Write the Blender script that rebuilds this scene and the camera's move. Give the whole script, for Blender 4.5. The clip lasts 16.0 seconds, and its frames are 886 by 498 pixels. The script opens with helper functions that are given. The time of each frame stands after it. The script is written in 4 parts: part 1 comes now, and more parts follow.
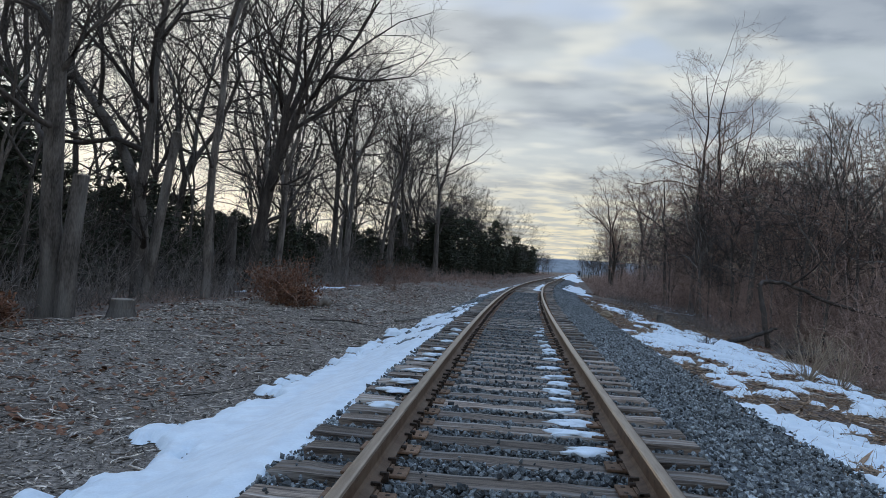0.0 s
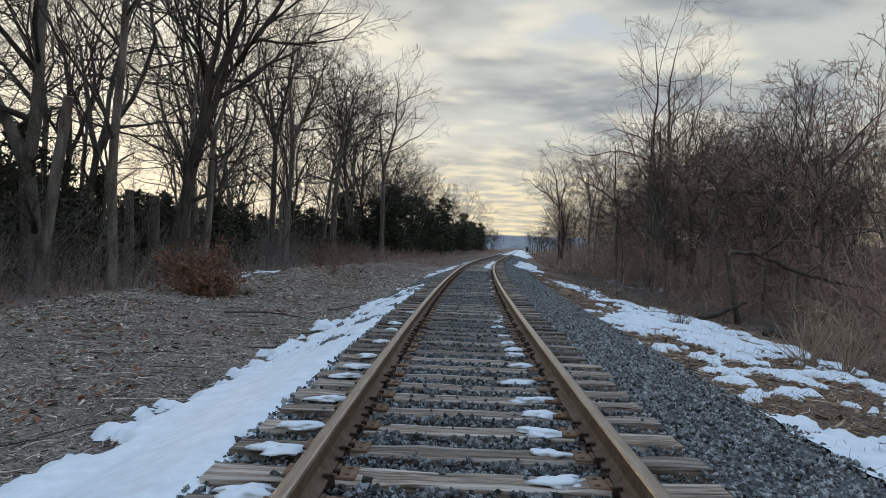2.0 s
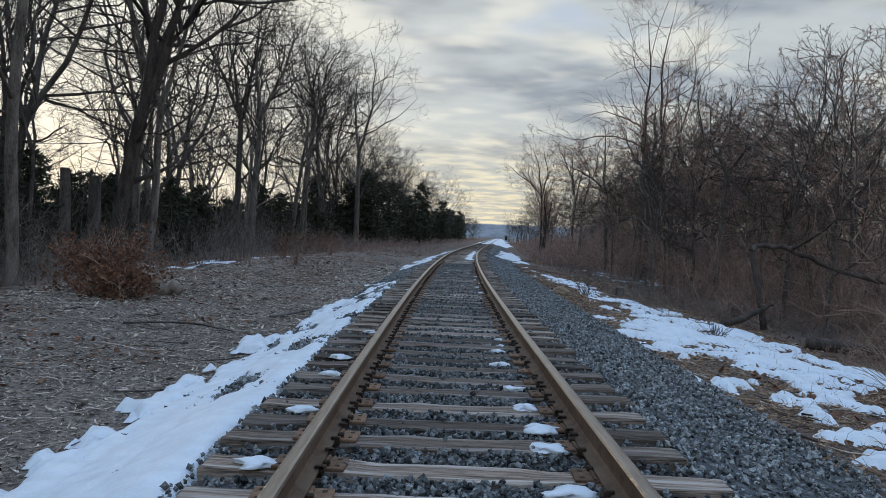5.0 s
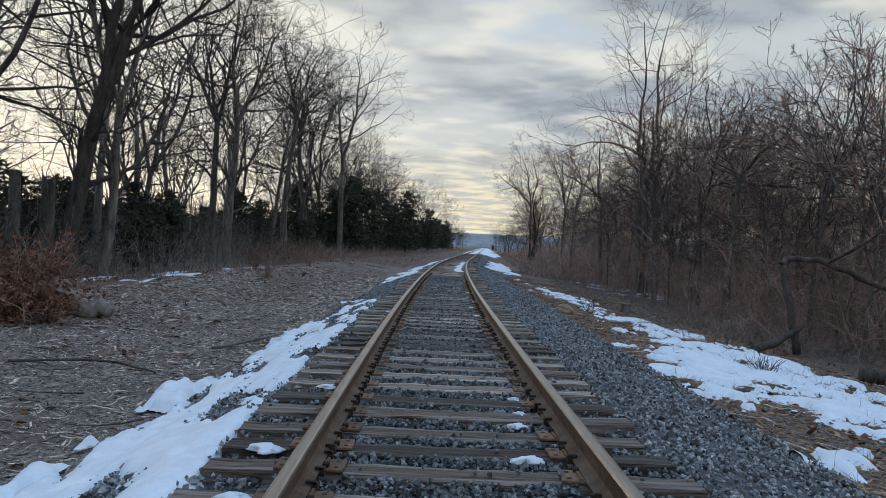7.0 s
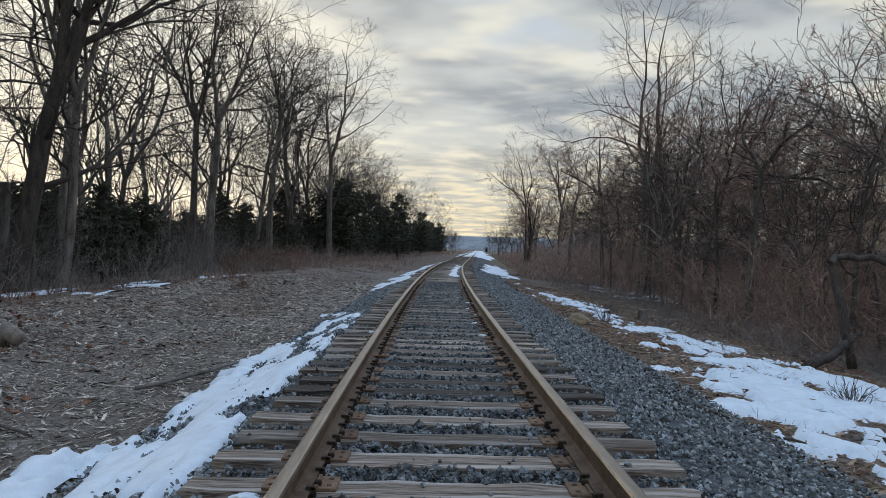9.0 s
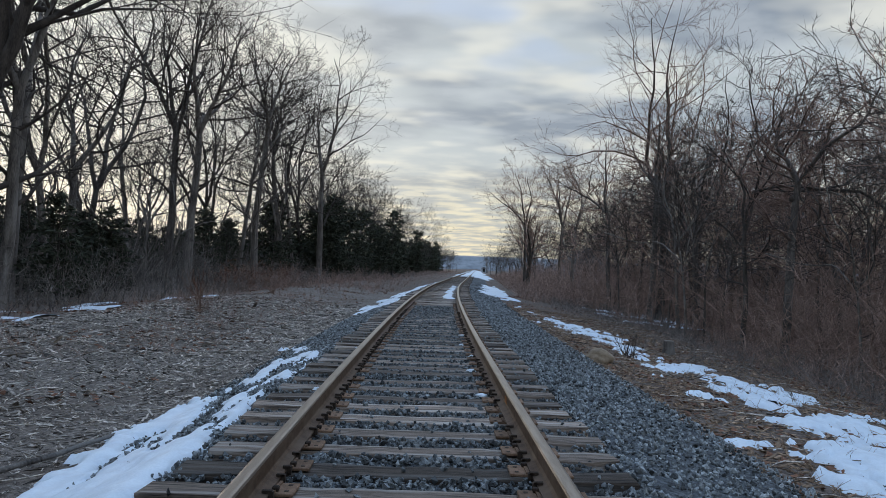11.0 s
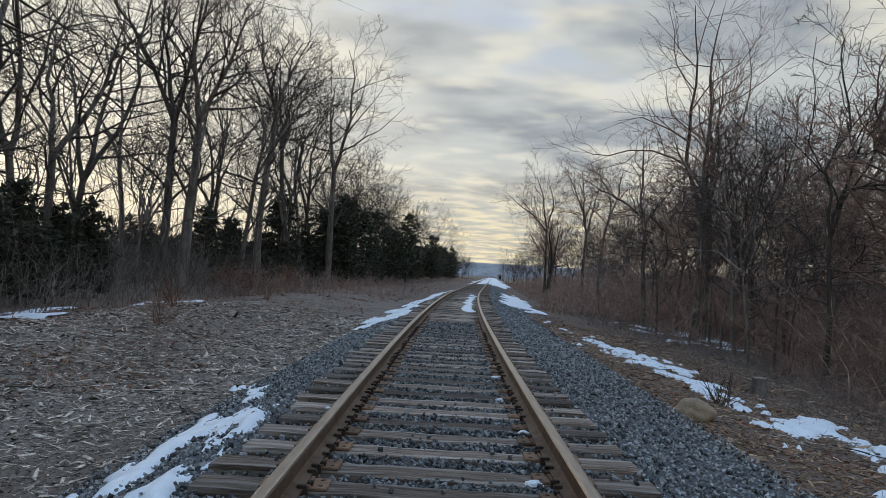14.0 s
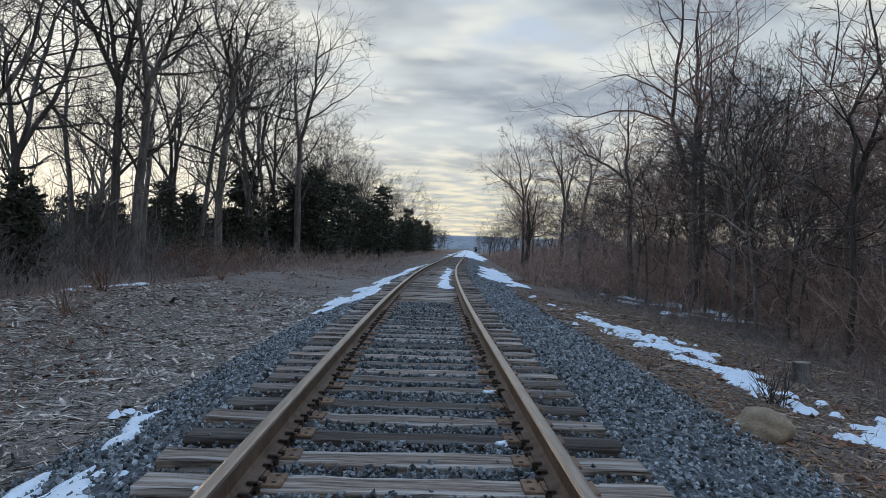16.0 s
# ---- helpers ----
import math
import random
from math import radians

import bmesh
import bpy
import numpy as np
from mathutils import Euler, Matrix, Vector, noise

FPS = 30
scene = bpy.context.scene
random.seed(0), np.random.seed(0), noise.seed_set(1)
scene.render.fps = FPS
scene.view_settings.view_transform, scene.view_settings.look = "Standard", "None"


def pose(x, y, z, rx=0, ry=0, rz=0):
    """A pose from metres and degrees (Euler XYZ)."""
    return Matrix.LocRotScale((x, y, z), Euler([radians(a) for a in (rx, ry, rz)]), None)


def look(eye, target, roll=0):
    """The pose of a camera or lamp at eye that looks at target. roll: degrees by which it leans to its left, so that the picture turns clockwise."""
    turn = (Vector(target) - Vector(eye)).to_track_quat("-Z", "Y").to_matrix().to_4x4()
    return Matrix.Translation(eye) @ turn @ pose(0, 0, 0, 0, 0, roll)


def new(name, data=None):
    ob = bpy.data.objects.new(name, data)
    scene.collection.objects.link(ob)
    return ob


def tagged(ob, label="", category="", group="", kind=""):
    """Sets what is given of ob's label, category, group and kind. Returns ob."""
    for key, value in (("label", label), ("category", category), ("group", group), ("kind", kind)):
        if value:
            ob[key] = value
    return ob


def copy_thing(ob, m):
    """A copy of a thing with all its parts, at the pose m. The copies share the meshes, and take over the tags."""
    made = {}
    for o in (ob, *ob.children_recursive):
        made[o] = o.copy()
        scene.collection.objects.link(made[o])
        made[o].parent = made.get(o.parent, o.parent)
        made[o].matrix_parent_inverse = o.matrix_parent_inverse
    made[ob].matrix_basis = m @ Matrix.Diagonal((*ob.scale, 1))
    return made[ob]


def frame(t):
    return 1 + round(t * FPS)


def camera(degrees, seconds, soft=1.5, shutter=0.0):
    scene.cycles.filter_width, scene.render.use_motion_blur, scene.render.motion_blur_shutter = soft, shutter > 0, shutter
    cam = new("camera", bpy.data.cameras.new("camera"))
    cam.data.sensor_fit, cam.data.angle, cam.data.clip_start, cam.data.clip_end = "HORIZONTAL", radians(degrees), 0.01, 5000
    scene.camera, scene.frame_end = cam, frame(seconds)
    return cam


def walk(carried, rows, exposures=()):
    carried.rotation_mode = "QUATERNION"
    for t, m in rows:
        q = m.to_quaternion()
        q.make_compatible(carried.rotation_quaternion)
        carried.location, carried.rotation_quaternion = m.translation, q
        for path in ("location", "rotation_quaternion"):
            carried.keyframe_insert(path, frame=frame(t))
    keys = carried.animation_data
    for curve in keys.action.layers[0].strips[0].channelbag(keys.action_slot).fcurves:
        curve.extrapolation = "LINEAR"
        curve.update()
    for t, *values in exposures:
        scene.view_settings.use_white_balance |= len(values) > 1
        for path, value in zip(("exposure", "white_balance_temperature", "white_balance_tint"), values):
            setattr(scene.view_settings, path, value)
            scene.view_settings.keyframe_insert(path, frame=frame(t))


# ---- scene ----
cam = camera(63.0, 16.0, soft=0.5)
PATH = [
    (0, (-0.068, -3.776, 1.174), (-0.259, -1.785, 1.216), 3.5),
    (0.5, (-0.087, -3.158, 1.16), (-0.26, -1.166, 1.121), 5.2),
    (1, (-0.078, -2.489, 1.148), (-0.188, -0.493, 1.101), 3.7),
    (1.5, (-0.087, -1.837, 1.15), (-0.177, 0.161, 1.103), 2.7),
    (2, (-0.097, -1.192, 1.154), (-0.143, 0.807, 1.144), 2.0),
    (2.5, (-0.103, -0.562, 1.17), (-0.137, 1.438, 1.153), 1.1),
    (3, (-0.14, 0.064, 1.182), (-0.145, 2.063, 1.146), 2.3),
    (3.5, (-0.13, 0.68, 1.184), (-0.126, 2.68, 1.165), 0.8),
    (6, (-0.133, 3.822, 1.194), (-0.11, 5.821, 1.142), 3.5),
    (6.5, (-0.104, 4.506, 1.198), (-0.053, 6.505, 1.167), 2.7),
    (7, (-0.147, 5.111, 1.207), (-0.095, 7.111, 1.194), 2.7),
    (7.5, (-0.14, 5.783, 1.183), (-0.067, 7.782, 1.165), 1.5),
    (8, (-0.186, 6.401, 1.19), (-0.118, 8.398, 1.11), 0.6),
    (8.5, (-0.154, 7.043, 1.178), (-0.077, 9.041, 1.123), -0.2),
    (9, (-0.125, 7.635, 1.192), (-0.054, 9.634, 1.188), 1.8),
    (11.5, (0.168, 11.536, 1.171), (0.242, 13.534, 1.222), 2.2),
    (12, (0.14, 12.176, 1.188), (0.156, 14.176, 1.193), 1.2),
    (12.5, (0.097, 12.835, 1.186), (0.122, 14.835, 1.165), 1.9),
    (13, (0.154, 13.512, 1.187), (0.196, 15.511, 1.245), 2.5),
    (13.5, (0.122, 14.162, 1.192), (0.161, 16.159, 1.292), 3.8),
    (14, (0.161, 14.866, 1.185), (0.193, 16.864, 1.251), 3.4),
    (14.5, (0.16, 15.518, 1.178), (0.221, 17.517, 1.158), 3.6),
    (15, (0.213, 16.23, 1.166), (0.296, 18.228, 1.179), 1.2),
    (15.5, (0.233, 16.875, 1.176), (0.298, 18.874, 1.137), 2.4),
    (16, (0.292, 17.575, 1.147), (0.395, 19.572, 1.143), 2.0),
]
walk(cam, [(t, look(eye, target, roll)) for t, eye, target, roll in PATH], exposures=[(0, -0.05, 6050, 10), (1, -0.01, 6450, 10), (2, 0.0, 6800, 10), (3.5, -0.05, 6450, 10), (6.5, 0.0, 6250, 10), (9, 0.03, 6600, 10), (12, -0.06, 5950, 10), (14, -0.06, 6550, 10), (16, 0.04, 6100, 10)])

# ---------------------------------------------------------------- light
SUN_AZ, SUN_EL = radians(-27), radians(9)
sun_dir = Vector((math.sin(SUN_AZ) * math.cos(SUN_EL), math.cos(SUN_AZ) * math.cos(SUN_EL), math.sin(SUN_EL)))
sun_data = bpy.data.lights.new("sun", "SUN")
sun_data.energy, sun_data.angle, sun_data.color = 0.5, radians(14), (1.0, 0.86, 0.66)
sun = new("sun", sun_data)
sun.matrix_world = look(Vector((0, 0, 60)) + sun_dir * 40, (0, 0, 60))


def build_sky():
    w = bpy.data.worlds.new("sky")
    scene.world = w
    w.use_nodes = True
    nt = w.node_tree
    nt.nodes.clear()
    n, ln = nt.nodes.new, nt.links.new

    def math_node(op, a, b=None, clamp=False):
        m = n("ShaderNodeMath")
        m.operation, m.use_clamp = op, clamp
        for k, v in enumerate((a, b)):
            if v is None:
                continue
            if isinstance(v, (int, float)):
                m.inputs[k].default_value = v
            else:
                ln(v, m.inputs[k])
        return m.outputs[0]

    def mix(fac, a, b):
        m = n("ShaderNodeMix")
        m.data_type = "RGBA"
        for sock, v in ((m.inputs[0], fac), (m.inputs[6], a), (m.inputs[7], b)):
            if isinstance(v, (int, float)):
                sock.default_value = v
            elif isinstance(v, tuple):
                sock.default_value = (*v, 1)
            else:
                ln(v, sock)
        return m.outputs[2]

    co = n("ShaderNodeTexCoord").outputs["Generated"]
    sep = n("ShaderNodeSeparateXYZ")
    ln(co, sep.inputs[0])
    up = math_node("MAXIMUM", sep.outputs[2], 0.0)
    den = math_node("ADD", up, 0.10)
    comb = n("ShaderNodeCombineXYZ")
    ln(math_node("DIVIDE", sep.outputs[0], den), comb.inputs[0])
    ln(math_node("DIVIDE", sep.outputs[1], den), comb.inputs[1])

    def cloud(scale, detail, lo, hi, shift):
        mp = n("ShaderNodeMapping")
        mp.inputs["Location"].default_value = shift
        mp.inputs["Scale"].default_value = (1.0, 1.25, 1.0)
        ln(comb.outputs[0], mp.inputs[0])
        t = n("ShaderNodeTexNoise")
        t.inputs["Scale"].default_value, t.inputs["Detail"].default_value = scale, detail
        t.inputs["Roughness"].default_value = 0.5
        ln(mp.outputs[0], t.inputs["Vector"])
        r = n("ShaderNodeMapRange")
        r.interpolation_type = "SMOOTHSTEP"
        r.inputs["From Min"].default_value, r.inputs["From Max"].default_value = lo, hi
        ln(t.outputs["Fac"], r.inputs["Value"])
        return r.outputs[0]

    def ramp(v, lo, hi):
        r = n("ShaderNodeMapRange")
        r.interpolation_type = "SMOOTHSTEP"
        r.inputs["From Min"].default_value, r.inputs["From Max"].default_value = lo, hi
        ln(v, r.inputs["Value"])
        return r.outputs[0]

    big = cloud(1.15, 3.0, 0.40, 0.60, (3.1, 1.7, 0))
    small = cloud(3.6, 4.0, 0.40, 0.64, (0.4, 5.2, 0))
    gap = cloud(1.7, 3.0, 0.48, 0.66, (7.3, 2.9, 0))
    grey = mix(big, (0.31, 0.35, 0.40), (0.57, 0.61, 0.61))
    grey = mix(math_node("MULTIPLY", small, 0.35), grey, (0.68, 0.71, 0.72))
    grey = mix(math_node("MULTIPLY", gap, 0.75), grey, (0.91, 0.88, 0.76))
    blue = cloud(1.7, 2.0, 0.56, 0.70, (1.3, 8.9, 0))
    grey = mix(math_node("MULTIPLY", math_node("MULTIPLY", blue, ramp(sep.outputs[2], 0.2, 0.36)), 0.7), grey, (0.52, 0.63, 0.82))
    low = ramp(sep.outputs[2], 0.19, 0.03)
    warm = mix(small, (0.52, 0.51, 0.46), (0.98, 0.85, 0.56))
    grey = mix(math_node("MULTIPLY", low, 0.9), grey, warm)
    dot = n("ShaderNodeVectorMath")
    dot.operation = "DOT_PRODUCT"
    ln(co, dot.inputs[0])
    dot.inputs[1].default_value = sun_dir
    glow = math_node("MULTIPLY", math_node("POWER", math_node("MAXIMUM", dot.outputs["Value"], 0.0), 14.0), 0.7)
    grey = mix(glow, grey, (1.22, 1.16, 0.98))
    high = ramp(sep.outputs[2], 0.38, 0.85)
    grey = mix(high, grey, (0.66, 0.90, 1.28))
    nish = n("ShaderNodeTexSky")
    nish.sky_type, nish.sun_disc = "NISHITA", False
    nish.sun_elevation, nish.sun_rotation = SUN_EL, SUN_AZ
    hsv = n("ShaderNodeHueSaturation")
    hsv.inputs["Value"].default_value = 0.08
    ln(nish.outputs[0], hsv.inputs["Color"])
    bg = n("ShaderNodeBackground")
    ln(mix(0.06, grey, hsv.outputs[0]), bg.inputs[0])
    bg.inputs[1].default_value = 1.0
    out = n("ShaderNodeOutputWorld")
    ln(bg.outputs[0], out.inputs[0])


build_sky()

# ---------------------------------------------------------------- materials


def material(name, dark, light, scale=8.0, fine=60.0, rough=0.85, bump=0.4, metal=0.0, per=0.0, stretch=(1, 1, 1),
             island=False, spec=0.3, third=None, third_scale=1.0, third_amount=0.5, dist=0.01):
    """Two-scale noise between two colours, with relief; per: how far single objects or islands differ in brightness."""
    m = bpy.data.materials.new(name)
    m.use_nodes = True
    nt = m.node_tree
    n, ln = nt.nodes.new, nt.links.new
    b = nt.nodes["Principled BSDF"]
    b.inputs["Roughness"].default_value, b.inputs["Metallic"].default_value = rough, metal
    b.inputs["Specular IOR Level"].default_value = spec
    geo = n("ShaderNodeNewGeometry")
    co = n("ShaderNodeTexCoord").outputs["Object"]
    mp = n("ShaderNodeMapping")
    mp.inputs["Scale"].default_value = stretch
    ln(co, mp.inputs[0])

    def noise_tex(s, d):
        t = n("ShaderNodeTexNoise")
        t.inputs["Scale"].default_value, t.inputs["Detail"].default_value = s, d
        ln(mp.outputs[0], t.inputs["Vector"])
        return t.outputs["Fac"]

    a, f = noise_tex(scale, 4), noise_tex(fine, 3)
    add = n("ShaderNodeMath")
    add.operation = "MULTIPLY_ADD"
    ln(f, add.inputs[0])
    add.inputs[1].default_value = 0.6
    ln(a, add.inputs[2])
    r = n("ShaderNodeMapRange")
    r.inputs["From Min"].default_value, r.inputs["From Max"].default_value = 0.55, 1.05
    ln(add.outputs[0], r.inputs["Value"])
    mx = n("ShaderNodeMix")
    mx.data_type = "RGBA"
    mx.inputs[6].default_value, mx.inputs[7].default_value = (*dark, 1), (*light, 1)
    ln(r.outputs[0], mx.inputs[0])
    col = mx.outputs[2]
    if third:
        t3 = noise_tex(third_scale, 3)
        r3 = n("ShaderNodeMapRange")
        r3.interpolation_type = "SMOOTHSTEP"
        r3.inputs["From Min"].default_value, r3.inputs["From Max"].default_value = 0.48, 0.62
        r3.inputs["To Max"].default_value = third_amount
        ln(t3, r3.inputs["Value"])
        m3 = n("ShaderNodeMix")
        m3.data_type = "RGBA"
        m3.inputs[7].default_value = (*third, 1)
        ln(r3.outputs[0], m3.inputs[0])
        ln(col, m3.inputs[6])
        col = m3.outputs[2]
    if per:
        src = geo.outputs["Random Per Island"] if island else n("ShaderNodeObjectInfo").outputs["Random"]
        rr = n("ShaderNodeMapRange")
        rr.inputs["To Min"].default_value, rr.inputs["To Max"].default_value = 1 - per, 1 + per
        ln(src, rr.inputs["Value"])
        h = n("ShaderNodeHueSaturation")
        ln(rr.outputs[0], h.inputs["Value"])
        ln(col, h.inputs["Color"])
        col = h.outputs[0]
    ln(col, b.inputs["Base Color"])
    if bump:
        bp = n("ShaderNodeBump")
        bp.inputs["Strength"].default_value, bp.inputs["Distance"].default_value = bump, dist
        ln(add.outputs[0], bp.inputs["Height"])
        ln(bp.outputs[0], b.inputs["Normal"])
    return m


M_GROUND = material("leaf_litter_soil", (0.016, 0.013, 0.011), (0.27, 0.215, 0.18), 14.0, 90.0, 0.95, 1.0, third=(0.13, 0.08, 0.058), third_scale=0.7, third_amount=0.4, dist=0.03)
M_MULCH = material("wood_chip_mulch", (0.012, 0.010, 0.008), (0.35, 0.30, 0.258), 22.0, 110.0, 0.95, 0.9, third=(0.10, 0.075, 0.06), third_scale=0.6, third_amount=0.5, dist=0.02)
M_BED = material("ballast_gravel", (0.02, 0.022, 0.025), (0.15, 0.165, 0.18), 22.0, 70.0, 0.9, 1.0, dist=0.03)
M_STONE = material("crushed_grey_stone", (0.05, 0.057, 0.061), (0.30, 0.325, 0.335), 30.0, 140.0, 0.8, 0.3, per=0.85, island=True, dist=0.003)
M_STONE_DARK = material("darker_crushed_stone", (0.032, 0.037, 0.040), (0.21, 0.228, 0.236), 30.0, 140.0, 0.75, 0.3, per=0.8, island=True, dist=0.003)
M_TIE = material("weathered_creosote_timber", (0.014, 0.011, 0.009), (0.29, 0.23, 0.185), 8.0, 34.0, 0.85, 1.0, per=0.7, stretch=(0.3, 5.5, 5.5), third=(0.44, 0.415, 0.385), third_scale=3.0, third_amount=0.5, dist=0.006)
M_RAIL = material("rusted_rail_steel", (0.075, 0.047, 0.032), (0.17, 0.115, 0.08), 14.0, 90.0, 0.7, 0.25, metal=0.25, third=(0.20, 0.15, 0.11), third_scale=3.0, third_amount=0.4, dist=0.002)
M_HEAD = material("worn_rail_head", (0.20, 0.165, 0.135), (0.36, 0.31, 0.265), 5.0, 120.0, 0.36, 0.08, metal=0.75, stretch=(8, 0.6, 1), dist=0.001)
M_PLATE = material("rusty_tie_plate", (0.10, 0.06, 0.038), (0.25, 0.16, 0.105), 18.0, 110.0, 0.85, 0.4, metal=0.1, per=0.3, dist=0.002)
M_IRON = material("dark_rusted_iron", (0.022, 0.017, 0.014), (0.07, 0.05, 0.038), 25.0, 120.0, 0.8, 0.3, metal=0.2, per=0.2, dist=0.002)
M_SNOW = material("old_settled_snow", (0.60, 0.68, 0.76), (0.74, 0.82, 0.89), 5.0, 60.0, 0.6, 0.35, spec=0.4, third=(0.56, 0.60, 0.64), third_scale=7.0, third_amount=0.3, dist=0.012)
M_BARK = material("grey_brown_bark", (0.045, 0.039, 0.035), (0.20, 0.178, 0.16), 5.0, 40.0, 0.95, 0.9, per=0.35, stretch=(1, 1, 0.25), third=(0.26, 0.25, 0.235), third_scale=1.2, third_amount=0.4, dist=0.03)
M_BARK_D = material("dark_furrowed_bark", (0.028, 0.024, 0.021), (0.10, 0.085, 0.075), 5.0, 40.0, 0.95, 0.9, per=0.2, stretch=(1, 1, 0.25), dist=0.03)
M_TWIG = material("bare_grey_twigs", (0.032, 0.027, 0.024), (0.105, 0.09, 0.08), 2.0, 20.0, 0.95, 0.0, per=0.25)
M_TWIG_B = material("reddish_brown_twigs", (0.13, 0.086, 0.068), (0.46, 0.325, 0.262), 2.0, 20.0, 0.95, 0.0, per=0.35, island=True)
M_BRIAR = material("grey_brown_briars", (0.055, 0.047, 0.042), (0.30, 0.262, 0.235), 2.0, 20.0, 0.95, 0.0, per=0.45, island=True)
M_STALK = material("pale_dry_stalks", (0.26, 0.20, 0.14), (0.52, 0.43, 0.33), 3.0, 30.0, 0.9, 0.0, per=0.3, island=True)
M_TWIG_R = material("ruddy_crown_twigs", (0.10, 0.067, 0.055), (0.34, 0.232, 0.188), 2.0, 20.0, 0.95, 0.0, per=0.25)
M_PINE = material("dark_evergreen_needles", (0.022, 0.027, 0.019), (0.078, 0.085, 0.058), 2.5, 30.0, 0.9, 0.0, per=0.35, island=True)
M_CHIP = material("wood_chips_and_straw", (0.07, 0.058, 0.049), (0.56, 0.50, 0.435), 15.0, 80.0, 0.95, 0.0, per=0.9, island=True)
M_GRASS = material("dead_straw_grass", (0.12, 0.078, 0.052), (0.38, 0.275, 0.19), 6.0, 40.0, 0.95, 0.0, per=0.5, island=True)
M_LEAF = material("dry_brown_leaves", (0.08, 0.038, 0.024), (0.25, 0.13, 0.08), 8.0, 50.0, 0.9, 0.0, per=0.45, island=True)
M_CUT = material("sawn_weathered_wood", (0.14, 0.12, 0.10), (0.33, 0.29, 0.25), 12.0, 60.0, 0.9, 0.5, dist=0.004)
M_ROCK = material("tan_boulder", (0.17, 0.125, 0.085), (0.34, 0.27, 0.19), 5.0, 45.0, 0.9, 0.6, dist=0.015)
M_RUST = material("fresh_orange_rust", (0.22, 0.09, 0.03), (0.48, 0.22, 0.07), 30.0, 120.0, 0.9, 0.3, dist=0.002)
# the haze of distance is mixed into the hills' blue-grey colour
M_HILL = material("wooded_hill_with_haze", (0.15, 0.175, 0.205), (0.30, 0.33, 0.36), 0.03, 0.12, 1.0, 0.0)
M_WALL = material("pale_painted_siding", (0.30, 0.34, 0.40), (0.42, 0.46, 0.52), 1.0, 8.0, 0.8, 0.1)
M_ROOF = material("grey_roof", (0.12, 0.12, 0.13), (0.2, 0.2, 0.21), 2.0, 12.0, 0.9, 0.2)
M_GLASS = material("dark_window_glass", (0.02, 0.022, 0.025), (0.03, 0.033, 0.036), 2.0, 9.0, 0.15, 0.0)

# ---------------------------------------------------------------- mesh helpers


def mesh_of(name, verts, quads=None, tris=None, mats=(), smooth=False, index=None):
    """A mesh from arrays of vertices, quads and triangles."""
    me = bpy.data.meshes.new(name)
    verts = np.asarray(verts, np.float32).reshape(-1, 3)
    quads = np.zeros((0, 4), np.int32) if quads is None else np.asarray(quads, np.int32).reshape(-1, 4)
    tris = np.zeros((0, 3), np.int32) if tris is None else np.asarray(tris, np.int32).reshape(-1, 3)
    me.vertices.add(len(verts))
    me.vertices.foreach_set("co", verts.ravel())
    me.loops.add(quads.size + tris.size)
    me.loops.foreach_set("vertex_index", np.r_[quads.ravel(), tris.ravel()].astype(np.int32))
    me.polygons.add(len(quads) + len(tris))
    starts = np.r_[np.arange(len(quads)) * 4, quads.size + np.arange(len(tris)) * 3].astype(np.int32)
    me.polygons.foreach_set("loop_start", starts)
    me.polygons.foreach_set("use_smooth", np.full(len(starts), smooth, bool))
    for m in mats:
        me.materials.append(m)
    if index is not None:
        me.polygons.foreach_set("material_index", np.asarray(index, np.int32))
    me.update(calc_edges=True)
    return me


def child(name, me, parent, m=None, label=""):
    ob = new(name, me)
    ob.parent = parent
    if m is not None:
        ob.matrix_basis = m
    return tagged(ob, label)


def part(name, bm, mat, parent, label=""):
    me = bpy.data.meshes.new(name)
    bm.to_mesh(me)
    bm.free()
    me.materials.append(mat)
    return child(name, me, parent, None, label)


def lattice(ix, iy, seed):
    h = (ix.astype(np.int64) * 374761393 + iy.astype(np.int64) * 668265263 + seed * 974634541) & 0x7FFFFFFF
    h = ((h ^ (h >> 13)) * 1274126177) & 0x7FFFFFFF
    return ((h ^ (h >> 16)) & 0xFFFF) / 65535.0


def vnoise(x, y, seed=0):
    """Smooth value noise, 0 to 1."""
    x, y = np.broadcast_arrays(np.asarray(x, float), np.asarray(y, float))
    ix, iy = np.floor(x), np.floor(y)
    fx, fy = x - ix, y - iy
    fx, fy = fx * fx * (3 - 2 * fx), fy * fy * (3 - 2 * fy)
    a, b = lattice(ix, iy, seed), lattice(ix + 1, iy, seed)
    c, d = lattice(ix, iy + 1, seed), lattice(ix + 1, iy + 1, seed)
    return (a * (1 - fx) + b * fx) * (1 - fy) + (c * (1 - fx) + d * fx) * fy


def fbm(x, y, seed=0, octaves=4):
    s, amp, tot = 0.0, 1.0, 0.0
    for k in range(octaves):
        s, tot = s + amp * vnoise(np.asarray(x) * 2**k, np.asarray(y) * 2**k, seed + 17 * k), tot + amp
        amp *= 0.5
    return s / tot


# ---------------------------------------------------------------- the line of the track
GAUGE_X = 0.7525


def centre(y):
    """The track's middle line: a wide bend to the right, then straight."""
    y = np.asarray(y, float)
    return np.where(y < 60, 0.00073 * y * np.abs(y), 2.628 + 0.0876 * (y - 60))


def heading(y):
    return float(np.arctan(np.clip(0.00146 * y, -0.05, 0.0876)))


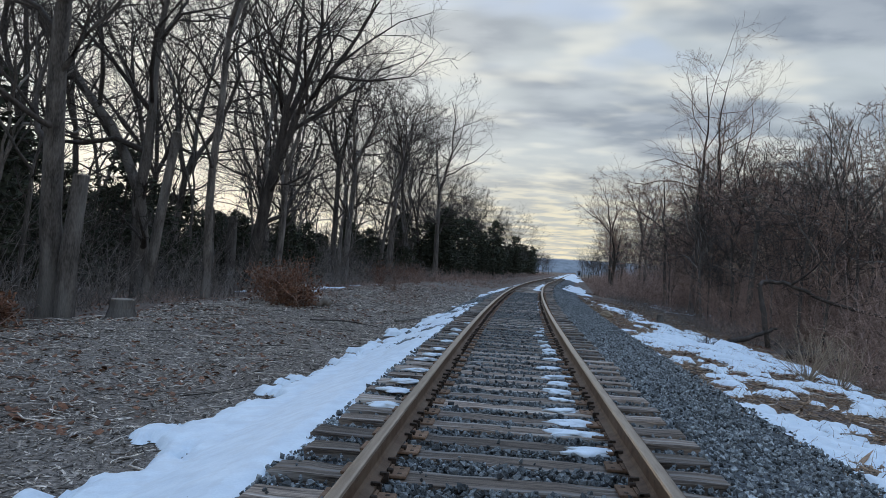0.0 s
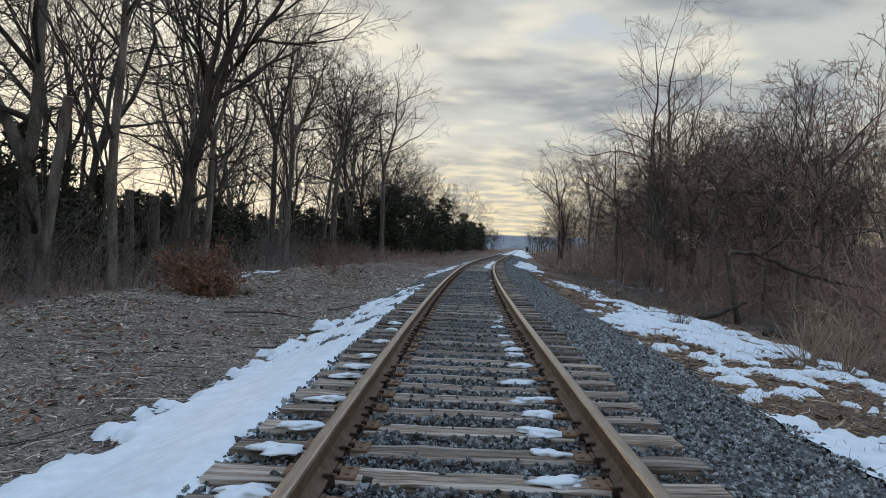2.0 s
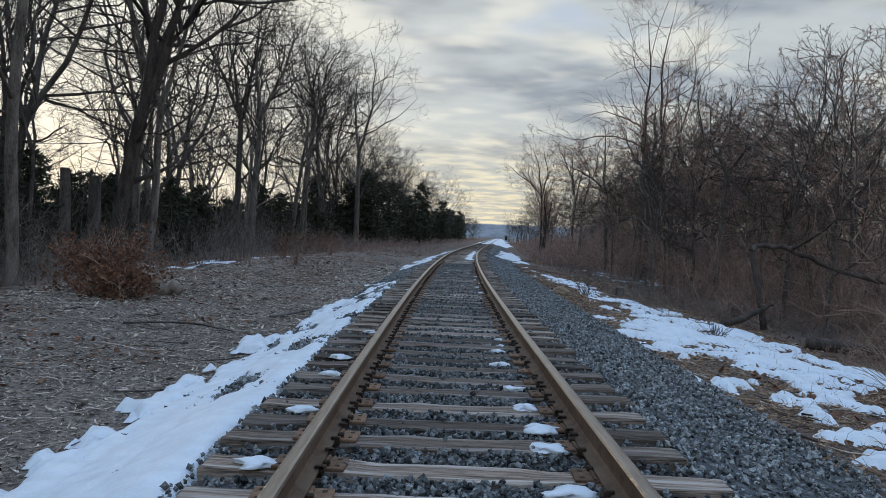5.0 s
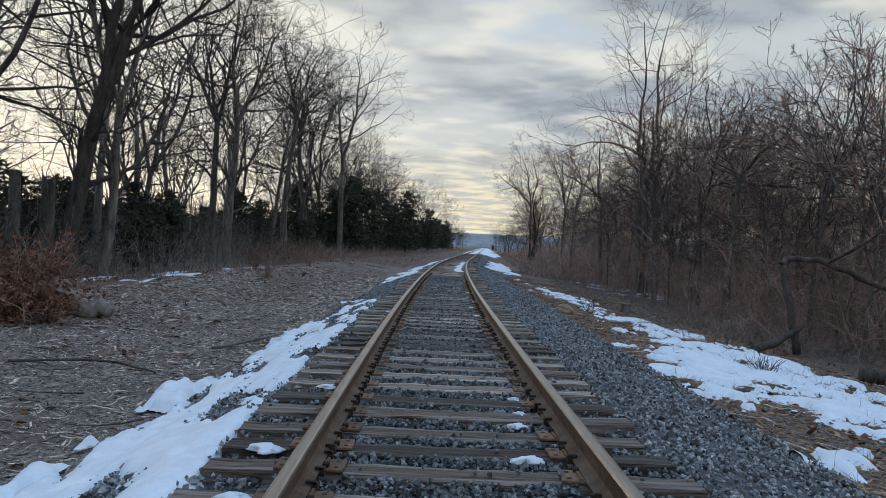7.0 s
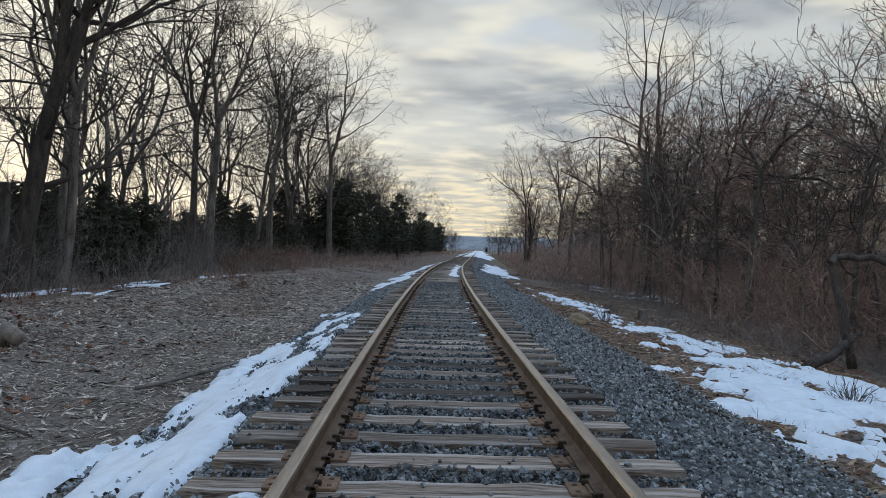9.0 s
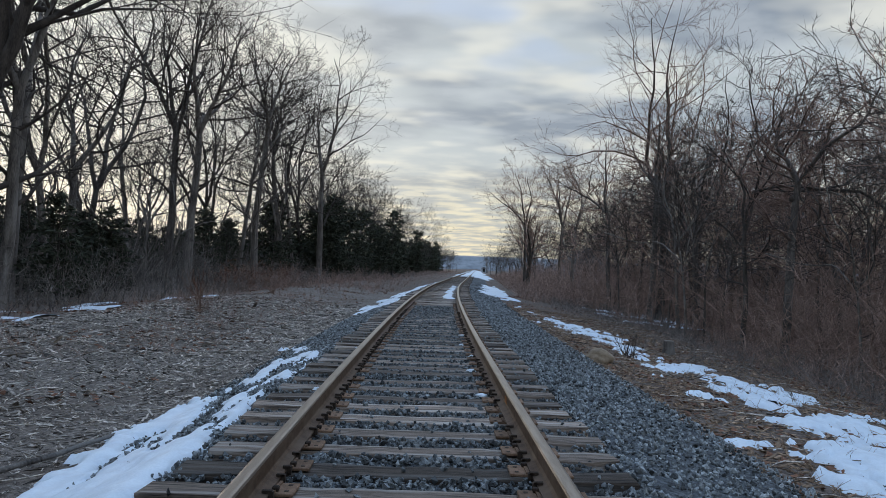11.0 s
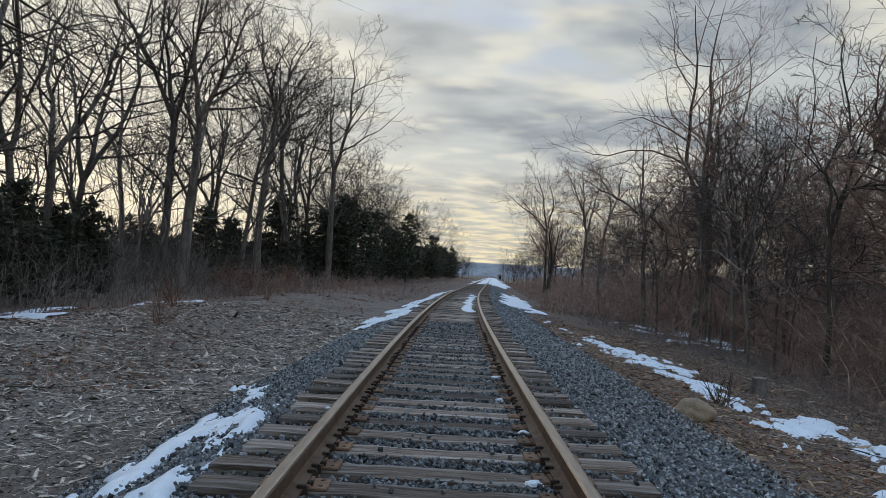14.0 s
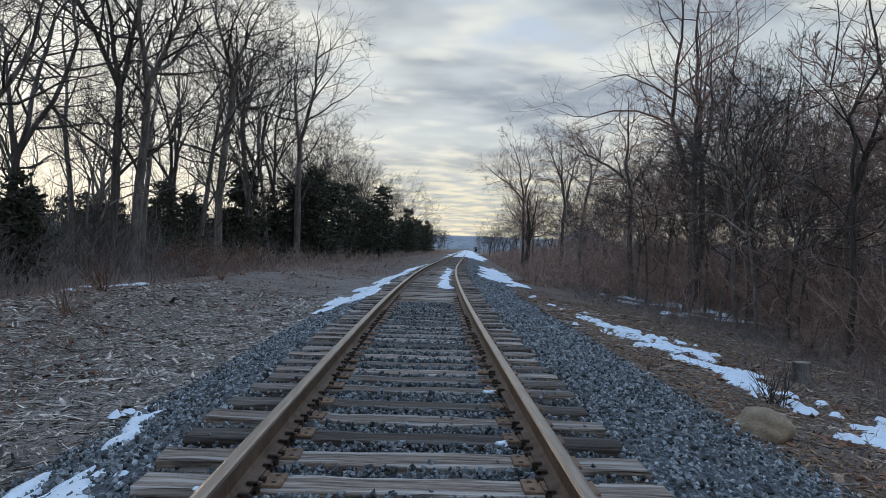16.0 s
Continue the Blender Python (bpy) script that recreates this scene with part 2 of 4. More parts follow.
PROFILE_U = [-600, -60, -25, -14, -9.5, -7.5, -6, -4.6, -2.9, -2.3, -1.5, 1.45, 2.4, 3.0, 4.5, 6.5, 10, 20, 60, 600]
PROFILE_Z = [-2, -1.5, -1.0, -0.75, -0.36, -0.25, -0.30, -0.45, -0.48, -0.44, -0.13, -0.13, -0.33, -0.42, -0.56, -0.78, -1.22, -1.7, -2.0, -2.4]


def surface(x, y):
    """Height of the ground."""
    u = np.asarray(x, float) - centre(y)
    z = np.interp(u, PROFILE_U, PROFILE_Z)
    away = np.clip((np.abs(u) - 2.3) / 2.0, 0, 1)
    return z + away * (0.16 * (fbm(np.asarray(x) * 0.35, np.asarray(y) * 0.35, 5) - 0.5) + 0.07 * (fbm(np.asarray(x) * 1.7, np.asarray(y) * 1.7, 6) - 0.5))


def grid_faces(nr, nc):
    i = np.arange(nr * nc).reshape(nr, nc)
    return np.stack([i[:-1, :-1], i[:-1, 1:], i[1:, 1:], i[1:, :-1]], -1).reshape(-1, 4)


def build_ground():
    us = np.r_[-900, -500, -300, -180, -110, -70, np.arange(-45, -12, 3.0), np.arange(-12, -3, 0.3), np.arange(-3, 3.4, 0.2), np.arange(3.4, 12, 0.3), np.arange(12, 46, 3.0), 70, 110, 180, 300, 500, 900]
    ys = np.r_[-80, -50, -30, -18, np.arange(-10, 36, 0.3), np.arange(36, 80, 1.0), np.arange(80, 200, 5.0), 230, 280, 350, 450, 600, 800, 1100, 1600]
    yy, uu = np.meshgrid(ys, us, indexing="ij")
    xx = centre(yy) + uu
    v = np.stack([xx, yy, surface(xx, yy) - 0.02], -1)
    q = grid_faces(len(ys), len(us))
    cu, cy = uu.ravel()[q].mean(1), yy.ravel()[q].mean(1)
    edge = -8.6 + 2.2 * (fbm(cu * 0.3, cy * 0.3, 3) - 0.5)
    mulch = (cu < -2.0) & (cu > edge) & (cy < 58)
    ob = new("ground", mesh_of("ground", v, q, mats=(M_GROUND, M_MULCH), smooth=True, index=mulch.astype(int)))
    tagged(ob, "flat ground of wood chips, dead leaves and bare soil", "ground", kind="structure")
    bu = np.array([-2.5, -2.3, -2.0, -1.75, -1.5, -1.3, -0.9, -0.5, 0, 0.5, 0.9, 1.3, 1.5, 1.8, 2.1, 2.4, 2.7, 2.95])
    ys = np.r_[-40, -20, np.arange(-8, 60, 0.25), np.arange(60, 200, 2.0), np.arange(200, 520, 20.0)]
    yy, uu = np.meshgrid(ys, bu, indexing="ij")
    z = np.interp(uu, PROFILE_U, PROFILE_Z) + 0.03 * (fbm(uu * 6, yy * 6, 8) - 0.3) + 0.035
    z += np.where(np.abs(uu) < 0.8, 0.048, np.where(np.abs(uu) < 1.25, 0.03, 0))
    z[:, [0, -1]] -= 0.12
    v = np.stack([centre(yy) + uu, yy, z], -1)
    ob = new("ballast_bed", mesh_of("ballast_bed", v, grid_faces(len(ys), len(bu)), mats=(M_BED,), smooth=True))
    tagged(ob, "raised bed of grey crushed stone under the track", "ballast", kind="structure")


build_ground()

# ---------------------------------------------------------------- tubes and trees


def tube_mesh(name, lines, mat, sides=None, smooth=True):
    """Tapered tubes along lines (points, radii); thick ones get more sides."""
    groups = {}
    for pts, rad in lines:
        s = sides or (8 if rad[0] > 0.09 else 5 if rad[0] > 0.025 else 3)
        groups.setdefault((len(pts), s), []).append((pts, rad))
    vs, qs, base = [], [], 0
    ts = []
    for (n, s), some in groups.items():
        if n == 2:
            s = 3
        p = np.array([a for a, _ in some], float)
        r = np.array([b for _, b in some], float)
        t = np.gradient(p, axis=1)
        t /= np.linalg.norm(t, axis=2, keepdims=True) + 1e-9
        ref = np.where(np.abs(t[..., 2:3]) > 0.8, np.array([1.0, 0, 0]), np.array([0, 0, 1.0]))
        a = np.cross(t, ref)
        a /= np.linalg.norm(a, axis=2, keepdims=True) + 1e-9
        b = np.cross(t, a)
        ang = np.arange(s) * 2 * np.pi / s
        ring = p[:, :, None] + r[:, :, None, None] * (a[:, :, None] * np.cos(ang)[:, None] + b[:, :, None] * np.sin(ang)[:, None])
        m = len(some)
        if n == 2:
            v = np.concatenate([ring[:, 0], p[:, 1][:, None]], 1)
            i = np.arange(m)[:, None, None] * 4 + base
            ts.append((i + np.array([[0, 1, 3], [1, 2, 3], [2, 0, 3]])).reshape(-1, 3))
            vs.append(v.reshape(-1, 3))
            base += m * 4
            continue
        idx = np.arange(m * n * s).reshape(m, n, s) + base
        nxt = np.roll(idx, -1, axis=2)
        qs.append(np.stack([idx[:, :-1], nxt[:, :-1], nxt[:, 1:], idx[:, 1:]], -1).reshape(-1, 4))
        vs.append(ring.reshape(-1, 3))
        base += m * n * s
    return mesh_of(name, np.concatenate(vs), np.concatenate(qs) if qs else None, np.concatenate(ts) if ts else None, mats=(mat,), smooth=smooth)


def wander(start, way, length, n, r0, r1, wob, lift, rg):
    """A bending line from start along way."""
    d = np.array(way, float)
    d /= np.linalg.norm(d)
    p, pts = np.array(start, float), [np.array(start, float)]
    for _ in range(n - 1):
        d = d + rg.normal(0, wob, 3) + np.array([0, 0, lift])
        d /= np.linalg.norm(d)
        p = p + d * length / (n - 1)
        pts.append(p)
    return np.array(pts), np.linspace(r0, r1, n)


def side_way(t, angle, turn, rg):
    """A direction that leaves t by an angle, turned round it."""
    ref = np.array([0, 0, 1.0]) if abs(t[2]) < 0.9 else np.array([1.0, 0, 0])
    a = np.cross(t, ref)
    a /= np.linalg.norm(a)
    b = np.cross(t, a)
    return t * math.cos(angle) + (a * math.cos(turn) + b * math.sin(turn)) * math.sin(angle)


def sprout(parent, count, lo, hi, ratio, angle, n, wob, lift, rg, rmin=0.004, thin=0.55):
    """Branches along a line."""
    pts, rad = parent
    total = np.linalg.norm(np.diff(pts, axis=0), axis=1).sum()
    out, turn = [], rg.uniform(0, 6.28)
    for k in range(count):
        f = lo + (hi - lo) * (k + rg.uniform(0.1, 0.9)) / count
        s = f * (len(pts) - 1)
        i = min(int(s), len(pts) - 2)
        p = pts[i] + (pts[i + 1] - pts[i]) * (s - i)
        t = pts[i + 1] - pts[i]
        t = t / np.linalg.norm(t)
        r = rad[i] + (rad[i + 1] - rad[i]) * (s - i)
        turn += 2.4 + rg.uniform(-0.5, 0.5)
        way = side_way(t, angle * rg.uniform(0.7, 1.3), turn, rg)
        ln = total * ratio * (1.15 - 0.6 * f) * rg.uniform(0.7, 1.3)
        out.append(wander(p, way, ln, n, max(r * thin, rmin), rmin, wob, lift, rg))
    return out


def tree_lines(h, r, seed, lean=(0, 0), fork=0.5, limbs=9, spread=0.75, twigs=(5, 5, 4), wob=0.05, fat=1.0):
    """Trunk lines and branch lines of a bare tree."""
    rg = np.random.default_rng(seed)
    trunk = wander((0, 0, -0.3), (lean[0], lean[1], 1), h * fork + 0.3, 9, r * 1.15, r * 0.75, wob * 0.6, 0.01, rg)
    trunk[1][0] *= 1.35
    top, t = trunk[0][-1], trunk[0][-1] - trunk[0][-2]
    t = t / np.linalg.norm(t)
    mains, turn = [], rg.uniform(0, 6.28)
    k = rg.integers(2, 4)
    for j in range(k):
        turn += 6.28 / k + rg.uniform(-0.4, 0.4)
        mains.append(wander(top, side_way(t, rg.uniform(0.18, 0.45), turn, rg), h * (1 - fork) * rg.uniform(0.85, 1.05), 10, r * 0.66, 0.02, wob * 3.2, 0.05, rg))
    limbs1 = sprout(trunk, max(limbs // 3, 1), 0.45, 0.98, 0.6, 0.95, 7, 0.22, 0.08, rg, 0.012, 0.42)
    for m in mains:
        limbs1 += sprout(m, limbs // 2, 0.08, 0.95, 0.66, spread, 7, 0.26, 0.06, rg, 0.010, 0.6)
    l2, l3, l4 = [], [], []
    for b in limbs1 + mains:
        l2 += sprout(b, twigs[0], 0.2, 1.0, 0.5, 0.75, 4, 0.26, 0.06, rg, 0.008 * fat, 0.6)
    for b in l2:
        l3 += sprout(b, twigs[1], 0.2, 1.0, 0.6, 0.7, 3, 0.18, 0.04, rg, 0.0065 * fat, 0.6)
    for b in l3:
        l4 += sprout(b, twigs[2], 0.2, 1.0, 0.75, 0.65, 2, 0.15, 0.03, rg, 0.0065 * fat, 0.8)
    return [trunk] + mains, limbs1 + l2 + l3 + l4


def bare_tree(h, r, seed, dark=False, name="bare_tree", twig=None, **kw):
    """A leafless tree: an empty at its foot with a trunk and a crown of branches."""
    trunk, crown = tree_lines(h, r, seed, **kw)
    e = new(name)
    e.empty_display_size = 0.2
    child("trunk", tube_mesh("trunk", trunk, M_BARK_D if dark else M_BARK), e)
    child("crown", tube_mesh("crown", crown, twig or M_TWIG), e)
    return e


def stand(ob, x, y, turn=0.0, scale=1.0, sink=0.0):
    ob.matrix_basis = Matrix.Translation((x, y, float(surface(x, y)) - sink)) @ Matrix.Rotation(turn, 4, "Z") @ Matrix.Scale(scale, 4)
    return ob


LABEL_TREE = "tall leafless tree with grey-brown bark and fine twigs"
GROUP_TREES = "bare trees along the track"

# trees that stand out: x, y, height, radius, seed, lean, fork, dark
HEROES = [
    (-9.45, 10.3, 15, 0.21, 3, (-0.03, 0.0), 0.42, False, "straight grey tree beside a sawn-off trunk"),
    (-12.4, 19.5, 15, 0.30, 5, (-0.05, 0.0), 0.24, False, "large forked grey tree with one broken limb"),
    (-10.4, 20.0, 16, 0.14, 8, (0.09, 0.0), 0.55, False, LABEL_TREE),
    (-13.5, 32.3, 20, 0.33, 13, (0.07, 0.0), 0.34, True, "big dark tree leaning towards the track"),
    (-12.6, 33.4, 17, 0.18, 17, (0.14, 0.0), 0.40, False, "slimmer grey tree leaning beside a big dark one"),
    (-15.4, 57.0, 20, 0.25, 21, (-0.03, 0.0), 0.5, False, LABEL_TREE),
    (-14.3, 57.4, 20, 0.27, 22, (0.06, 0.0), 0.5, False, "grey tree with a wide y-shaped fork"),
    (-11.6, 64.0, 19, 0.24, 25, (0.02, 0.0), 0.6, False, LABEL_TREE),
    (-8.6, 77.0, 20, 0.26, 28, (0.05, 0.0), 0.5, False, LABEL_TREE),
    (-11.5, 72.0, 18, 0.22, 29, (0.0, 0.0), 0.6, False, LABEL_TREE),
    (16.6, 57.6, 20, 0.27, 31, (0.05, 0.0), 0.30, True, "tall dark bare tree with many upright limbs"),
    (12.6, 48.5, 11.0, 0.17, 34, (0.03, 0.0), 0.6, False, "pale slender trunk standing in thin snow"),
    (13.1, 48.8, 12.0, 0.15, 39, (0.06, 0.0), 0.55, False, "pale slender trunk standing in thin snow"),
    (12.2, 54.9, 10.5, 0.14, 35, (-0.02, 0.0), 0.55, False, "pale slender trunk standing in thin snow"),
    (13.6, 97.0, 9.5, 0.30, 36, (0.12, 0.0), 0.3, True, "dark crooked bare tree at the edge of the wood"),
    (13.9, 101.0, 15, 0.17, 40, (0.02, 0.0), 0.5, False, LABEL_TREE),
    (16.5, 92.0, 15, 0.19, 41, (0.02, 0.0), 0.5, False, LABEL_TREE),
    (13.5, 72.0, 12, 0.16, 37, (0.0, 0.0), 0.5, False, LABEL_TREE),
    (11.2, 32.0, 9.0, 0.13, 38, (0.02, 0.0), 0.6, False, "vine-hung bare tree among brown brush"),
]


def plant_heroes():
    for x, y, h, r, seed, lean, fork, dark, label in HEROES:
        big = h > 13
        t = bare_tree(h, r, seed, dark, lean=lean, fork=fork, limbs=13, spread=0.95, twigs=(5, 5, 4) if big else (4, 4, 4), fat=1.1, twig=M_TWIG_R if x > 5 else None)
        stand(t, x, y)
        tagged(t, label, "tree", GROUP_TREES)


def plant_woods():
    rg = np.random.default_rng(77)
    tall = [bare_tree(15 + k % 3, 0.15 + 0.02 * (k % 4), 100 + k, k == 2, lean=(0.03 * (k - 3), 0), fork=0.25 + 0.05 * k, limbs=11, spread=0.92, twigs=(4, 4, 4), fat=1.25) for k in range(6)]
    slim = [bare_tree(9 + k, 0.06 + 0.012 * k, 140 + k, False, lean=(0.05 * (k - 1.5), 0.02), fork=0.4, limbs=9, spread=0.6, twigs=(4, 4, 4), wob=0.08, fat=1.0) for k in range(4)]
    far = [bare_tree(15 + k, 0.17, 160 + k, k == 1, lean=(0.02 * k, 0), fork=0.3, limbs=9, spread=0.7, twigs=(4, 4, 3), fat=2.0) for k in range(3)]
    ruddy = [bare_tree(8 + k, 0.07 + 0.012 * k, 180 + k, False, lean=(0.06 * (k - 1.5), 0.03), fork=0.35, limbs=10, spread=0.8, twigs=(4, 5, 5), wob=0.1, fat=1.5, twig=M_TWIG_R) for k in range(3)]
    for t in ruddy:
        tagged(t, "small leafless tree with dense reddish-brown twigs", "tree", GROUP_TREES)
    for t in tall + slim + far:
        tagged(t, LABEL_TREE, "tree", GROUP_TREES)
    spots = []

    def scatter(count, y0, y1, bend, lo, hi, gap, pools, low, high):
        made = 0
        for _ in range(count * 40):
            y = y0 + (y1 - y0) * rg.random() ** bend
            u = lo + (hi - lo) * rg.random() ** 1.4
            x = float(centre(y)) + u
            if any((x - a) ** 2 + (y - b) ** 2 < gap**2 for a, b, *_ in spots):
                continue
            if any((x - hr[0]) ** 2 + (y - hr[1]) ** 2 < 2.5 for hr in HEROES):
                continue
            short = float(np.interp(y, [16, 26, 36, 50], [0.80, 0.95, 1.05, 1.0])) if u > 0 else 1.0
            spots.append((x, y, pools[rg.integers(len(pools))], rg.uniform(low, high) * short))
            made += 1
            if made >= count:
                break

    scatter(23, 26, 85, 1.0, -14, -30, 1.6, tall, 0.95, 1.25)
    scatter(2, 26, 45, 1.0, -17, -29, 1.6, tall, 0.9, 1.15)
    scatter(15, 13, 60, 1.0, -13, -24, 1.3, slim, 0.8, 1.1)
    scatter(34, 70, 210, 1.0, -13.5, -28, 2.2, far, 0.7, 1.0)
    scatter(9, 44, 85, 1.0, 12, 24, 2.2, tall, 0.6, 0.78)
    scatter(13, 26, 70, 1.0, 13, 26, 1.6, ruddy, 0.9, 1.15)
    scatter(14, 17, 70, 1.0, 10.0, 22, 1.2, slim, 0.6, 0.95)
    scatter(30, 18, 62, 1.0, 11.5, 25, 1.5, ruddy, 0.75, 1.05)
    scatter(34, 75, 210, 1.0, 9, 28, 2.2, far, 0.5, 0.8)
    scatter(16, 26, 60, 1.0, 9.5, 14, 1.2, slim, 0.6, 0.9)
    scatter(26, 130, 340, 1.0, -6.5, -18, 3.0, far, 0.35, 0.55)
    scatter(24, 130, 340, 1.0, 5.5, 18, 3.0, far, 0.35, 0.55)
    used = set()
    for x, y, t, s in spots:
        m = Matrix.Translation((x, y, float(surface(x, y)))) @ Matrix.Rotation(rg.uniform(0, 6.28), 4, "Z")
        if t.name in used:
            t = copy_thing(t, m)
        used.add(t.name)
        t.matrix_basis = m @ Matrix.Scale(s, 4)


def pine(h, seed):
    """A dark evergreen: trunk, and a crown of drooping boughs with needle tufts."""
    rg = np.random.default_rng(seed)
    e = new("evergreen_tree")
    trunk = wander((0, 0, -0.2), (0, 0, 1), h, 8, h * 0.018, 0.02, 0.01, 0.02, rg)
    child("trunk", tube_mesh("trunk", [trunk], M_BARK_D), e)
    boughs, tv, tq = [], [], []
    for k in range(int(h * 9)):
        f = 0.08 + 0.92 * (k / (h * 9)) ** 0.9
        a = rg.uniform(0, 6.28)
        ln = (1 - f) ** 0.5 * min(1, 0.55 + 1.6 * f) * h * 0.34 * rg.uniform(0.5, 1.25) + 0.3
        z = f * h
        b = wander((0, 0, z), (math.cos(a), math.sin(a), rg.uniform(-0.1, 0.3)), ln, 5, 0.018, 0.005, 0.08, -0.03, rg)
        b = (b[0][[0, 2, 4]], b[1][[0, 2, 4]])
        boughs.append(b)
        m = int(12 + ln * 16)
        s = rg.uniform(0.15, 1, m)
        base = np.stack([np.interp(s, np.linspace(0, 1, 3), b[0][:, c]) for c in range(3)], 1)
        d = rg.normal(0, 1, (m, 3)) * [1, 1, 0.45]
        d /= np.linalg.norm(d, axis=1, keepdims=True)
        size = rg.uniform(0.18, 0.62, (m, 1))
        w = np.cross(d, rg.normal(0, 1, (m, 3)))
        w /= np.linalg.norm(w, axis=1, keepdims=True)
        w *= size * 0.15
        tv.append(np.stack([base - w * 0.4, base + d * size * 0.5 - w, base + d * size, base + d * size * 0.5 + w], 1))
    v = np.concatenate(tv)
    tq = np.arange(len(v) * 4).reshape(-1, 4)
    child("limbwork", tube_mesh("limbwork", boughs, M_BARK_D, 3), e)
    child("crown", mesh_of("crown", v, tq, mats=(M_PINE,)), e)
    return tagged(e, "dark green evergreen with drooping boughs", "evergreen", "evergreens in the wood")


def plant_pines():
    rg = np.random.default_rng(5)
    kinds = [pine(7.0, 1), pine(8.5, 2), pine(5.5, 3)]
    spots = [(-12.4, 9.2, 0.66), (-14.2, 12.5, 0.62), (-18, 13, 0.7), (-11.2, 7.6, 0.6), (-16.5, 17, 0.9), (-18.5, 21, 1.0), (-21, 25, 0.95), (-17.5, 27, 0.75), (-20, 31, 0.9), (-15.5, 46, 0.45), (-13.0, 62, 0.55), (-11.0, 70, 0.65), (-9.5, 84, 0.95)]
    # a low dark belt behind the trunks, a tall clump, and the far edge of the wood
    for _ in range(78):
        y = rg.uniform(12, 100)
        spots.append((float(centre(y)) - rg.uniform(18, 34), y, rg.uniform(0.48, 0.74)))
    for _ in range(34):
        y = rg.uniform(11, 48)
        spots.append((float(centre(y)) - rg.uniform(15, 25), y, rg.uniform(0.42, 0.62)))
    for _ in range(44):
        y = rg.uniform(25, 130)
        spots.append((float(centre(y)) - rg.uniform(30, 44), y, rg.uniform(0.6, 0.8)))
    for _ in range(16):
        y = rg.uniform(70, 98)
        spots.append((float(centre(y)) - rg.uniform(11.5, 17.5), y, rg.uniform(0.75, 1.05)))
    for _ in range(34):
        y = rg.uniform(98, 210)
        spots.append((float(centre(y)) - rg.uniform(8.5, 15), y, rg.uniform(0.75, 1.15)))
    for k, (x, y, s) in enumerate(spots):
        m = Matrix.Translation((x, y, float(surface(x, y)))) @ Matrix.Rotation(rg.uniform(0, 6.28), 4, "Z")
        t = kinds[k] if k < 3 else copy_thing(kinds[k % 3], m)
        t.matrix_basis = m @ Matrix.Scale(s, 4)


def stems(n, xs, ys, h, r, wob, lift, seed, segs=5, spread=0.5, branch=2, long=0.45):
    """Many thin stems with side shoots."""
    rg = np.random.default_rng(seed)
    out = []
    for k in range(n):
        x, y = xs[k], ys[k]
        z = float(surface(x, y)) - 0.05
        hh = h[k] * rg.uniform(0.6, 1.2)
        a = wander((x, y, z), (rg.normal(0, spread), rg.normal(0, spread), 1), hh, segs, r * rg.uniform(0.6, 1.4), r * 0.35, wob, lift, rg)
        out.append(a)
        if branch:
            out += sprout(a, branch, 0.15, 1.0, long, 0.8, 2, wob, 0.02, rg, r * 0.5, 0.7)
    return out


